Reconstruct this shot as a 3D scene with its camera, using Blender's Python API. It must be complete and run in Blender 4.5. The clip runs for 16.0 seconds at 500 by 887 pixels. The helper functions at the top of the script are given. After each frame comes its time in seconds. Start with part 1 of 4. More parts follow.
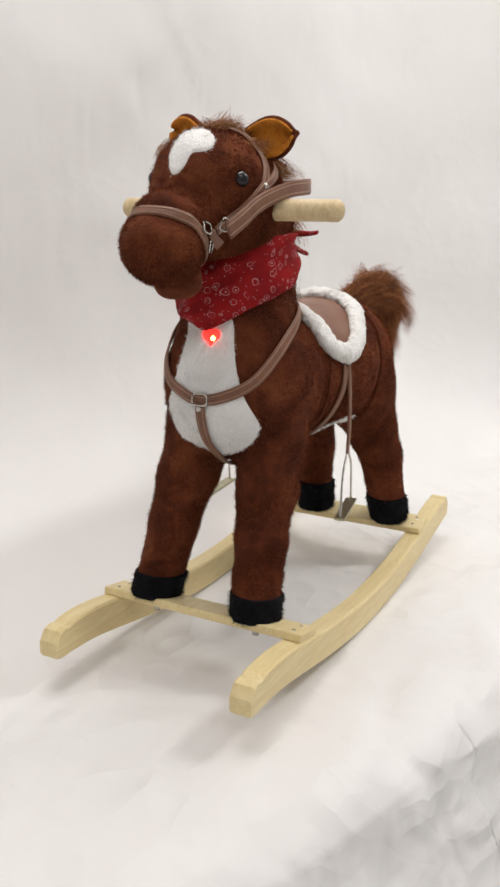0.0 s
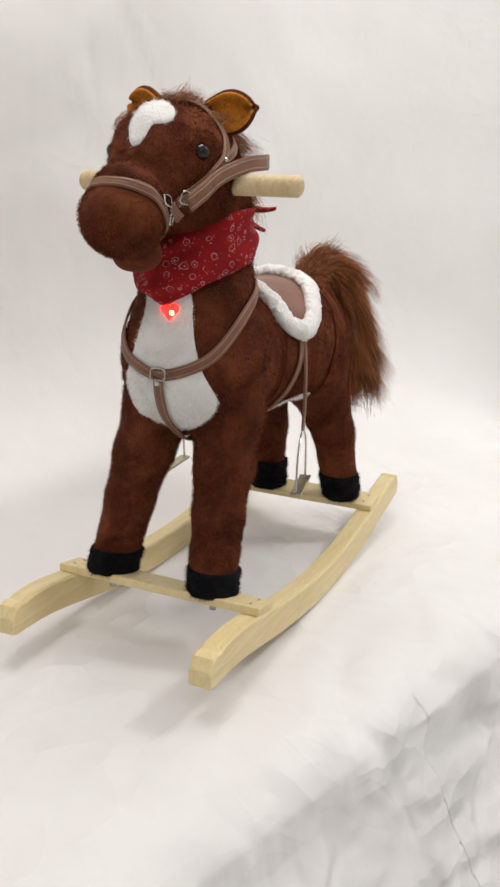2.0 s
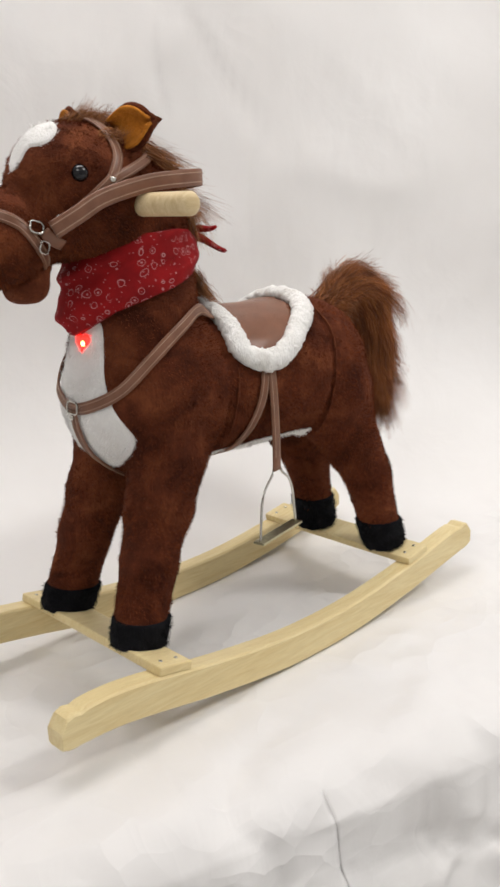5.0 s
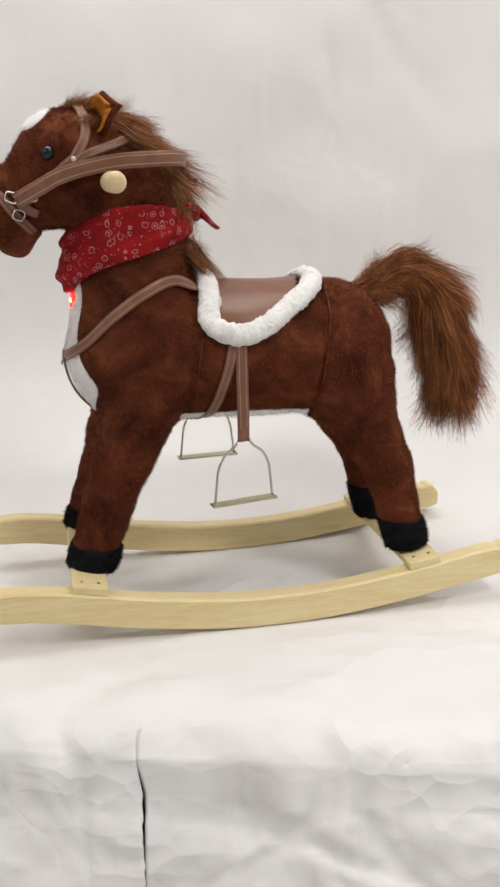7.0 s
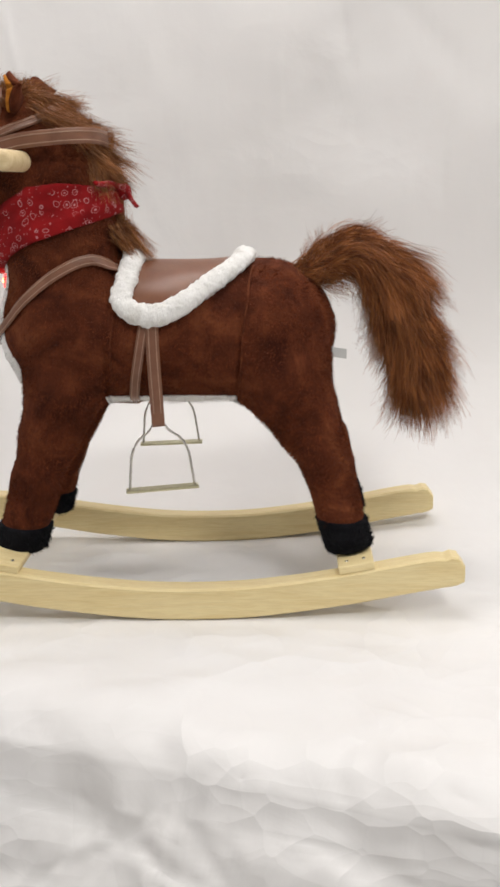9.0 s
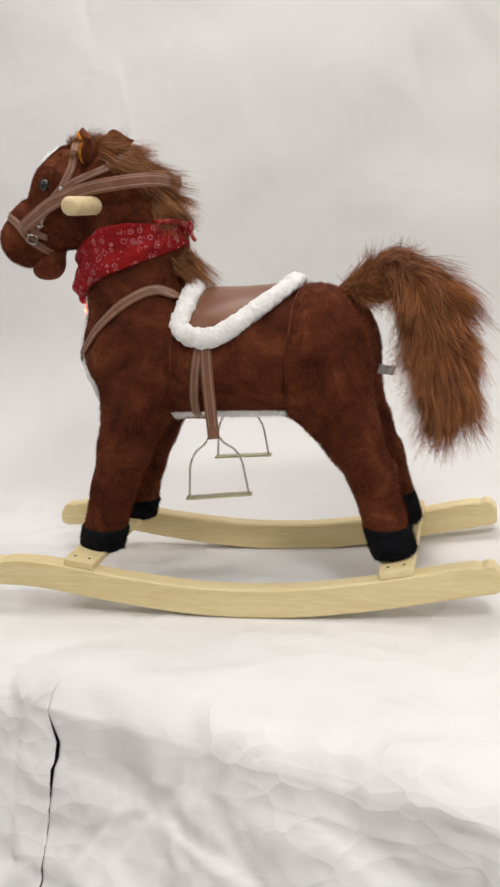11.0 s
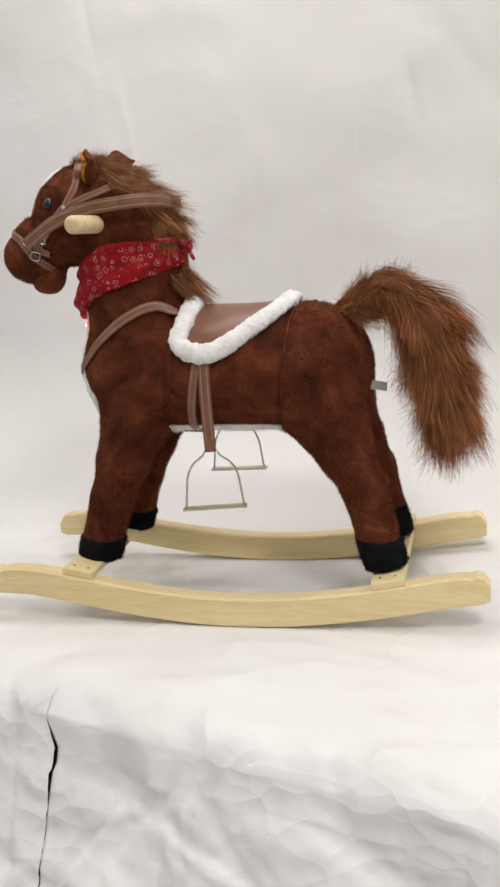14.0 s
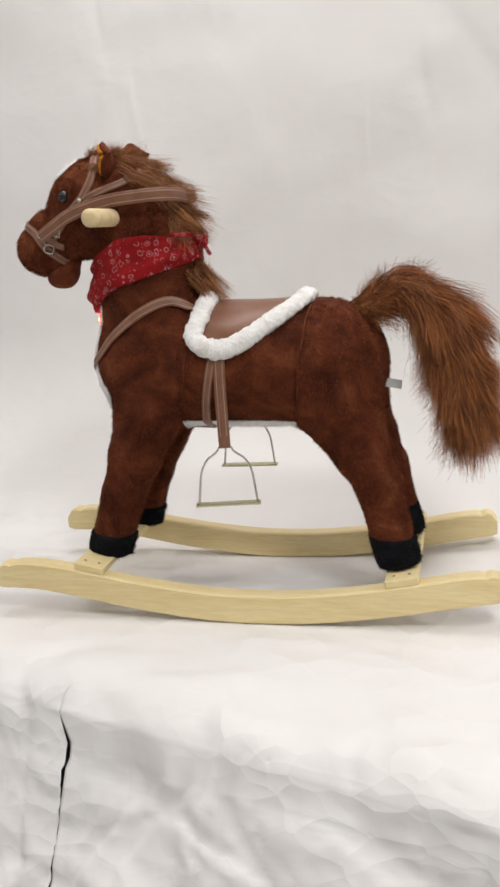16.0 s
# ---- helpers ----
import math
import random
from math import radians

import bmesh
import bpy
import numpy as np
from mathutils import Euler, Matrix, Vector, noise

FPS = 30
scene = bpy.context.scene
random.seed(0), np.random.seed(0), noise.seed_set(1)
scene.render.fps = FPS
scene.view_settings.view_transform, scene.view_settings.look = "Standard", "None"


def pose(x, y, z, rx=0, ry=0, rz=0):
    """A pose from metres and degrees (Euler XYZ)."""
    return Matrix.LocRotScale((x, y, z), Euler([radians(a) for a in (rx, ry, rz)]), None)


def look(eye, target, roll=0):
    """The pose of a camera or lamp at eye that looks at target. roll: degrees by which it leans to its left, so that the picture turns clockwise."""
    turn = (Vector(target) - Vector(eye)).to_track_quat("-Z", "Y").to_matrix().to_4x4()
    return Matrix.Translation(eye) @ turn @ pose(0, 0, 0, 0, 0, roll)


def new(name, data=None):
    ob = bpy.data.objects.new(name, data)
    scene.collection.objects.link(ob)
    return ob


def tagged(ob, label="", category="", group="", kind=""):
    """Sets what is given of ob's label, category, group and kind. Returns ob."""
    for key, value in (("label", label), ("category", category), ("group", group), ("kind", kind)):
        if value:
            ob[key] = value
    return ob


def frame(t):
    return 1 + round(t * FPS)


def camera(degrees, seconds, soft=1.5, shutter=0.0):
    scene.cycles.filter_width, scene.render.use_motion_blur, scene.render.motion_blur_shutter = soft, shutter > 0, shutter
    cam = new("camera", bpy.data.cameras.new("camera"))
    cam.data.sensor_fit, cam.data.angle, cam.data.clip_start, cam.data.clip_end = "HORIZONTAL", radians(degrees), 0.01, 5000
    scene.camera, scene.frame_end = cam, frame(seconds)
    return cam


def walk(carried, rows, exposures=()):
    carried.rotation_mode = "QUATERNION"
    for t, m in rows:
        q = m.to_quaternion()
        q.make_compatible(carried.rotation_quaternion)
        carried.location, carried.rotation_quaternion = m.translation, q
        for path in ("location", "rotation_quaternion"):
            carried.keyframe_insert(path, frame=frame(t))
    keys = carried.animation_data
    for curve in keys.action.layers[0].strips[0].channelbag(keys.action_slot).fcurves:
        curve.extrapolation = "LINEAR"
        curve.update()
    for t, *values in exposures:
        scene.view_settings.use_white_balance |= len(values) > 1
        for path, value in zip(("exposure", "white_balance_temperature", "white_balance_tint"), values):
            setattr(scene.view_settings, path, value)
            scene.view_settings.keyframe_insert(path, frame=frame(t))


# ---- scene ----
cam = camera(31.1, 16.0, soft=2.7, shutter=0.4)
PATH = [
    (0, (-1.1310, -0.5473, 0.5935), (-0.2801, -0.0944, 0.3270), 0.37),
    (0.5, (-1.1176, -0.5448, 0.5942), (-0.2691, -0.0887, 0.3256), 0.05),
    (1, (-1.1110, -0.5430, 0.5935), (-0.2641, -0.0910, 0.3134), 0.06),
    (1.5, (-1.1135, -0.5430, 0.5906), (-0.2645, -0.0996, 0.3032), -0.25),
    (2, (-1.1461, -0.5333, 0.5818), (-0.2704, -0.1404, 0.3012), 1.56),
    (2.5, (-1.1489, -0.5678, 0.5880), (-0.3031, -0.1047, 0.3232), 1.57),
    (3, (-1.1159, -0.6386, 0.5788), (-0.3161, -0.1102, 0.2941), -0.49),
    (3.5, (-1.0875, -0.6812, 0.5722), (-0.3473, -0.0695, 0.2928), -0.74),
    (4, (-1.0102, -0.7470, 0.5681), (-0.2781, -0.1291, 0.2816), -1.30),
    (4.5, (-0.8908, -0.7898, 0.5687), (-0.1584, -0.1557, 0.3205), -0.25),
    (4.7, (-0.8464, -0.8152, 0.5857), (-0.1331, -0.1622, 0.3312), -0.77),
    (6.8, (-0.2937, -1.1675, 0.5818), (-0.0474, -0.2380, 0.3071), -1.51),
    (7, (-0.2456, -1.2065, 0.5830), (-0.0384, -0.2709, 0.2973), -0.46),
    (7.5, (-0.1438, -1.2319, 0.5668), (-0.0274, -0.2784, 0.2892), -1.28),
    (8, (-0.0294, -1.1755, 0.5392), (0.0414, -0.2219, 0.2466), -0.62),
    (8.2, (0.0065, -1.1645, 0.5393), (0.0515, -0.2112, 0.2404), -0.80),
    (10.3, (0.3451, -1.2644, 0.5445), (0.1368, -0.3127, 0.3192), -4.35),
    (10.5, (0.3472, -1.2633, 0.5457), (0.1146, -0.3192, 0.3119), -4.71),
    (11, (0.3454, -1.2657, 0.5399), (0.0995, -0.3267, 0.2994), -4.87),
    (11.5, (0.3415, -1.2782, 0.5423), (0.0869, -0.3402, 0.3069), -4.49),
    (12, (0.3469, -1.2856, 0.5428), (0.0914, -0.3468, 0.3116), -4.60),
    (12.5, (0.3464, -1.2862, 0.5448), (0.0902, -0.3478, 0.3129), -4.47),
    (13, (0.3418, -1.2889, 0.5474), (0.0827, -0.3502, 0.3199), -4.20),
    (13.5, (0.3492, -1.2863, 0.5429), (0.0998, -0.3458, 0.3119), -4.42),
    (14, (0.3531, -1.2966, 0.5470), (0.1121, -0.3528, 0.3207), -4.39),
    (14.5, (0.3531, -1.2997, 0.5500), (0.1119, -0.3567, 0.3207), -4.39),
    (15, (0.3495, -1.3033, 0.5471), (0.1050, -0.3610, 0.3184), -4.41),
    (15.5, (0.3443, -1.3057, 0.5503), (0.0944, -0.3644, 0.3231), -4.27),
    (16, (0.3184, -1.2993, 0.5513), (0.0881, -0.3545, 0.3181), -3.65),
]

walk(cam, [(t, look(eye, target, roll)) for t, eye, target, roll in PATH])

# ---- light ----
scene.view_settings.exposure = 0.0
world = bpy.data.worlds.new("world")
scene.world = world
world.use_nodes = True
world.node_tree.nodes["Background"].inputs[0].default_value = (1.0, 0.97, 0.94, 1)
world.node_tree.nodes["Background"].inputs[1].default_value = 0.35


def ceiling_lamp(name, at, size, size_y, watts, colour, turn=0):
    """A fluorescent panel under the ceiling, shining down; the west one is an added fill."""
    data = bpy.data.lights.new(name, "AREA")
    data.shape, data.size, data.size_y, data.energy, data.color = "RECTANGLE", size, size_y, watts, colour
    ob = new(name, data)
    ob.matrix_basis = pose(*at, 0, 0, turn)
    return ob


ceiling_lamp("ceiling_lamp_front", (0.95, -1.6, 2.2), 0.7, 0.4, 33.5, (1.0, 0.985, 0.968), -18)
ceiling_lamp("ceiling_lamp_middle", (-0.1, 0.08, 2.15), 1.5, 0.6, 19.5, (1.0, 0.955, 0.935), -18)
# unseen fill from the west, added to brighten the chest and front legs
ceiling_lamp("fill_light_west", (-1.9, -1.0, 2.2), 0.9, 0.5, 16, (1.0, 0.975, 0.955), -18)


# ---- materials ----
def material(name, rough=0.7, metal=0.0, sheen=0.0):
    m = bpy.data.materials.new(name)
    m.use_nodes = True
    n = m.node_tree.nodes["Principled BSDF"]
    n.inputs["Roughness"].default_value = rough
    n.inputs["Metallic"].default_value = metal
    n.inputs["Sheen Weight"].default_value = sheen
    return m, m.node_tree, n


def node(tree, kind, **values):
    n = tree.nodes.new(kind)
    for key, value in values.items():
        n.inputs[key].default_value = value
    return n


def ramp(tree, source, stops):
    r = tree.nodes.new("ShaderNodeValToRGB")
    el = r.color_ramp.elements
    while len(el) < len(stops):
        el.new(0.5)
    for e, (at, c) in zip(el, stops):
        e.position, e.color = at, (*c, 1)
    tree.links.new(source, r.inputs[0])
    return r.outputs[0]


def mixed(tree, kind, fac, a, b):
    m = tree.nodes.new("ShaderNodeMix")
    m.data_type, m.blend_type = "RGBA", kind
    for key, value in (("Factor", fac), ("A", a), ("B", b)):
        socket = next(s for s in m.inputs if s.name == key and s.type == ("VALUE" if key == "Factor" else "RGBA"))
        if hasattr(value, "links"):
            tree.links.new(value, socket)
        else:
            socket.default_value = value if key == "Factor" else (*value, 1)
    return next(s for s in m.outputs if s.type == "RGBA")


def coords(tree, stretch=(1, 1, 1)):
    tc = tree.nodes.new("ShaderNodeTexCoord")
    mp = tree.nodes.new("ShaderNodeMapping")
    mp.inputs["Scale"].default_value = stretch
    tree.links.new(tc.outputs["Object"], mp.inputs[0])
    return mp.outputs[0]


def noise_of(tree, where, scale, detail=3.0, rough=0.55, twist=0.0):
    n = node(tree, "ShaderNodeTexNoise", Scale=scale, Detail=detail, Roughness=rough, Distortion=twist)
    tree.links.new(where, n.inputs["Vector"])
    return n.outputs[0]


def bump(tree, bsdf, height, strength, distance=0.002):
    b = node(tree, "ShaderNodeBump", Strength=strength, Distance=distance)
    tree.links.new(height, b.inputs["Height"])
    tree.links.new(b.outputs[0], bsdf.inputs["Normal"])


def plush(name, dark, mid, light, patch=26.0, sheen=0.25, tufts=0.5):
    m, tree, n = material(name, 0.95, 0, sheen)
    n.inputs["Specular IOR Level"].default_value = 0.15
    n.inputs["Sheen Tint"].default_value = (*[min(1, 3 * c) for c in light], 1)
    w = coords(tree)
    c = ramp(tree, noise_of(tree, w, patch, 4, 0.6, 0.6), [(0.34, dark), (0.5, mid), (0.68, light)])
    fine = noise_of(tree, coords(tree, (1, 1, 0.45)), 420, 2, 0.6)
    c = mixed(tree, "MULTIPLY", tufts, c, ramp(tree, fine, [(0.3, (0.45, 0.45, 0.45)), (0.7, (1.25, 1.25, 1.25))]))
    fleck = noise_of(tree, coords(tree, (0.6, 0.6, 1.3)), 95, 4, 0.65, 0.8)
    c = mixed(tree, "MULTIPLY", min(1.0, 1.5 * tufts), c, ramp(tree, fleck, [(0.36, (0.7, 0.7, 0.7)), (0.56, (1, 1, 1)), (0.72, (1.4, 1.4, 1.4))]))
    tree.links.new(c, n.inputs["Base Color"])
    bump(tree, n, fine, 0.7, 0.003)
    return m


def hair(name, dark, light, gloss=0.22, patch=38, deep=0.62):
    m, tree, n = material(name, 0.6, 0, gloss / 2)
    n.inputs["Specular IOR Level"].default_value = gloss
    g = tree.nodes.new("ShaderNodeNewGeometry")
    c = ramp(tree, g.outputs["Random Per Island"], [(0.0, dark), (1.0, light)])
    w = coords(tree)
    c = mixed(tree, "MULTIPLY", 0.8, c, ramp(tree, noise_of(tree, w, patch, 4, 0.6, 0.5), [(0.36, (deep, deep, deep)), (0.66, (1.25, 1.25, 1.25))]))
    tree.links.new(c, n.inputs["Base Color"])
    return m


def wood(name, dark, light):
    m, tree, n = material(name, 0.45)
    n.inputs["Specular IOR Level"].default_value = 0.35
    w = coords(tree, (1.2, 22, 16))
    grain = noise_of(tree, w, 5, 5, 0.6, 1.2)
    c = ramp(tree, grain, [(0.3, dark), (0.62, light)])
    fleck = noise_of(tree, coords(tree, (9, 140, 140)), 6, 2)
    c = mixed(tree, "MULTIPLY", 0.25, c, ramp(tree, fleck, [(0.35, (0.7, 0.66, 0.6)), (0.6, (1, 1, 1))]))
    tree.links.new(c, n.inputs["Base Color"])
    bump(tree, n, grain, 0.12, 0.001)
    return m


def leather(name, dark, light, rough=0.42):
    m, tree, n = material(name, rough)
    w = coords(tree)
    c = ramp(tree, noise_of(tree, w, 45, 4, 0.6), [(0.3, dark), (0.7, light)])
    tree.links.new(c, n.inputs["Base Color"])
    v = node(tree, "ShaderNodeTexVoronoi", Scale=700)
    tree.links.new(w, v.inputs["Vector"])
    bump(tree, n, v.outputs[0], 0.15, 0.0006)
    return m


def metal(name, colour, rough):
    m, tree, n = material(name, rough, 1.0)
    w = noise_of(tree, coords(tree), 160, 3)
    tree.links.new(ramp(tree, w, [(0.3, [0.75 * c for c in colour]), (0.7, colour)]), n.inputs["Base Color"])
    return m


PLUSH = plush("brown_plush", (0.048, 0.0105, 0.0046), (0.1, 0.0245, 0.0094), (0.19, 0.055, 0.021), 17, 0.12, 0.3)
WHITE = plush("white_plush", (0.76, 0.74, 0.71), (0.82, 0.81, 0.79), (0.87, 0.86, 0.84), 18, 0.1, 0.05)
SEAM = plush("seam_plush", (0.08, 0.02, 0.008), (0.115, 0.031, 0.0125), (0.17, 0.05, 0.02), 40, 0.15, 0.3)
BLACK = plush("black_plush", (0.004, 0.004, 0.006), (0.007, 0.007, 0.009), (0.012, 0.012, 0.015), 40, 0.03)
INNER = plush("orange_plush", (0.42, 0.14, 0.016), (0.55, 0.195, 0.024), (0.6, 0.23, 0.035), 60, 0.1, 0.15)
FLEECE = plush("fleece", (0.68, 0.66, 0.62), (0.8, 0.79, 0.76), (0.85, 0.84, 0.82), 30, 0.2, 0.12)
NAP = hair("brown_nap", (0.08, 0.0185, 0.0072), (0.25, 0.067, 0.0235), 0.04, 19, 0.42)
WHITE_NAP = hair("white_nap", (0.82, 0.81, 0.79), (0.9, 0.89, 0.88), 0.04, 30, 0.95)
BLACK_NAP = hair("black_nap", (0.004, 0.004, 0.006), (0.01, 0.01, 0.012), 0.02)
TAIL_HAIR = hair("tail_hair", (0.12, 0.032, 0.009), (0.46, 0.165, 0.047))
MANE_HAIR = hair("mane_hair", (0.14, 0.045, 0.014), (0.45, 0.19, 0.065))
PINE = wood("pine", (0.73, 0.575, 0.285), (0.81, 0.68, 0.38))
LEATHER = leather("brown_leather", (0.155, 0.062, 0.032), (0.22, 0.095, 0.052))
SEAT = leather("saddle_leather", (0.15, 0.057, 0.027), (0.19, 0.075, 0.037), 0.36)
STITCH = leather("stitching", (0.3, 0.185, 0.125), (0.39, 0.255, 0.18), 0.7)
STEEL = metal("steel", (0.62, 0.6, 0.55), 0.25)
BRASS = metal("brassy_steel", (0.62, 0.58, 0.38), 0.32)
GLOSS, _t, _n = material("black_glass", 0.06)
_n.inputs["Base Color"].default_value = (0.006, 0.006, 0.008, 1)
TAG, _t, _n = material("tag_cloth", 0.8)
_n.inputs["Base Color"].default_value = (0.62, 0.62, 0.6, 1)
GLOW, _t, _n = material("red_lens", 0.3)
_n.inputs["Base Color"].default_value = (0.7, 0.02, 0.02, 1)
_n.inputs["Emission Color"].default_value = (1.0, 0.012, 0.008, 1)
_n.inputs["Emission Strength"].default_value = 5
BULB, _t, _n = material("lit_diode", 0.3)
_n.inputs["Emission Color"].default_value = (1.0, 0.22, 0.05, 1)
_n.inputs["Emission Strength"].default_value = 14


def make_bandana():
    m, tree, n = material("red_bandana", 0.9)
    n.inputs["Specular IOR Level"].default_value = 0.2
    w = coords(tree)
    base = ramp(tree, noise_of(tree, w, 30, 3), [(0.3, (0.17, 0.0045, 0.006)), (0.7, (0.3, 0.0075, 0.009))])
    bent = tree.nodes.new("ShaderNodeVectorMath")
    bent.operation = "MULTIPLY_ADD"
    swirl = node(tree, "ShaderNodeTexNoise", Scale=55, Detail=1)
    tree.links.new(w, swirl.inputs["Vector"])
    tree.links.new(swirl.outputs[1], bent.inputs[0])
    bent.inputs[1].default_value = (0.01, 0.01, 0.01)
    tree.links.new(w, bent.inputs[2])
    v = node(tree, "ShaderNodeTexVoronoi", Scale=78, Randomness=0.8)
    tree.links.new(bent.outputs[0], v.inputs["Vector"])
    ring = ramp(tree, v.outputs[0], [(0.0, (0.9, 0.9, 0.9)), (0.1, (0.8, 0.8, 0.8)), (0.13, (0, 0, 0)), (0.28, (0, 0, 0)), (0.305, (0.8, 0.8, 0.8)), (0.33, (0.8, 0.8, 0.8)), (0.355, (0, 0, 0))])
    dots = node(tree, "ShaderNodeTexVoronoi", Scale=190, Randomness=0.7)
    tree.links.new(w, dots.inputs["Vector"])
    speck = ramp(tree, dots.outputs[0], [(0.13, (0.6, 0.6, 0.6)), (0.2, (0, 0, 0))])
    ring = mixed(tree, "LIGHTEN", 1.0, ring, speck)
    gate = ramp(tree, noise_of(tree, w, 46, 1), [(0.36, (0, 0, 0)), (0.44, (1, 1, 1))])
    c = mixed(tree, "MIX", mixed(tree, "MULTIPLY", 1.0, ring, gate), base, (0.5, 0.25, 0.25))
    tree.links.new(c, n.inputs["Base Color"])
    bump(tree, n, noise_of(tree, w, 60, 3), 0.3, 0.004)
    return m


BANDANA = make_bandana()


def make_paper():
    m, tree, n = material("white_paper", 0.55)
    n.inputs["Specular IOR Level"].default_value = 0.3
    w = coords(tree)
    c = ramp(tree, noise_of(tree, w, 3.0, 4), [(0.3, (0.77, 0.755, 0.74)), (0.7, (0.82, 0.81, 0.8))])
    tree.links.new(c, n.inputs["Base Color"])
    bent = tree.nodes.new("ShaderNodeVectorMath")
    bent.operation = "MULTIPLY_ADD"
    swirl = node(tree, "ShaderNodeTexNoise", Scale=4, Detail=2)
    tree.links.new(w, swirl.inputs["Vector"])
    tree.links.new(swirl.outputs[1], bent.inputs[0])
    bent.inputs[1].default_value = (0.16, 0.16, 0.16)
    tree.links.new(coords(tree, (0.8, 1, 1.5)), bent.inputs[2])
    facets = node(tree, "ShaderNodeTexVoronoi", Scale=8, Randomness=1.0)
    small = node(tree, "ShaderNodeTexVoronoi", Scale=21, Randomness=1.0)
    for v in (facets, small):
        tree.links.new(bent.outputs[0], v.inputs["Vector"])
    crease = mixed(tree, "MIX", 0.4, facets.outputs[0], small.outputs[0])
    split = tree.nodes.new("ShaderNodeSeparateXYZ")
    tree.links.new(w, split.inputs[0])
    worn = ramp(tree, split.outputs[2], [(0.0, (1, 1, 1)), (0.02, (0.1, 0.1, 0.1))])
    patchy = ramp(tree, noise_of(tree, w, 5, 2), [(0.36, (0.15, 0.15, 0.15)), (0.6, (1, 1, 1))])
    crease = mixed(tree, "MULTIPLY", 1.0, crease, mixed(tree, "MULTIPLY", 1.0, worn, patchy))
    soft = noise_of(tree, w, 9, 4, 0.5, 0.5)
    bump(tree, n, mixed(tree, "ADD", 0.13, crease, soft), 0.8, 0.022)
    return m


PAPER = make_paper()
ROOM, _t, _n = material("room_paint", 0.9)
_t.links.new(ramp(_t, noise_of(_t, coords(_t), 2.0), [(0.3, (0.74, 0.73, 0.72)), (0.7, (0.79, 0.78, 0.77))]), _n.inputs["Base Color"])
TABLE, _t, _n = material("dark_table", 0.6)
_t.links.new(ramp(_t, noise_of(_t, coords(_t, (1, 10, 10)), 6.0), [(0.3, (0.012, 0.01, 0.009)), (0.7, (0.03, 0.024, 0.02))]), _n.inputs["Base Color"])


# ---- shape tools ----
def part(name, shape, mat, parent=None, label="", smooth=True):
    """Links (vertices, faces) or a bmesh as one mesh object, under parent if one is given."""
    me = bpy.data.meshes.new(name)
    if isinstance(shape, bmesh.types.BMesh):
        shape.to_mesh(me)
        shape.free()
    else:
        verts, faces = shape
        me.from_pydata([tuple(v) for v in verts], [], [tuple(f) for f in faces])
    me.materials.append(mat)
    if smooth:
        me.shade_smooth()
    ob = new(name, me)
    if parent is not None:
        ob.parent = parent
    return tagged(ob, label)


def ball(p, c, r):
    """Distance to an ellipsoid (approximate)."""
    q = (p - np.array(c)) / np.array(r)
    k = np.sqrt((q * q).sum(-1))
    return (k - 1) * min(r)


def cone(p, a, b, ra, rb, flat=1.0):
    """Distance to a round cone from a to b; flat: its width across y."""
    s = np.array([1, 1 / flat, 1])
    p, a, b = p * s, np.array(a) * s, np.array(b) * s
    d = b - a
    h = np.clip(((p - a) @ d) / (d @ d), 0, 1)
    return np.linalg.norm(p - a - h[..., None] * d, axis=-1) - (ra + (rb - ra) * h)


def blend(a, b, k):
    h = np.clip(0.5 + 0.5 * (b - a) / k, 0, 1)
    return b * (1 - h) + a * h - k * h * (1 - h)


def polygon(x, z, pts):
    """Signed distance in a plane to a polygon, inside negative."""
    pts = np.array(pts, float)
    d = np.full(x.shape, 1e9)
    inside = np.zeros(x.shape, bool)
    for (ax, az), (bx, bz) in zip(pts, np.roll(pts, -1, 0)):
        ex, ez = bx - ax, bz - az
        h = np.clip(((x - ax) * ex + (z - az) * ez) / (ex * ex + ez * ez), 0, 1)
        d = np.minimum(d, np.hypot(x - ax - h * ex, z - az - h * ez))
        cross = ((az > z) != (bz > z)) & (x < ax + (z - az) / (ez if abs(ez) > 1e-9 else 1e-9) * ex)
        inside ^= cross
    return np.where(inside, -d, d)


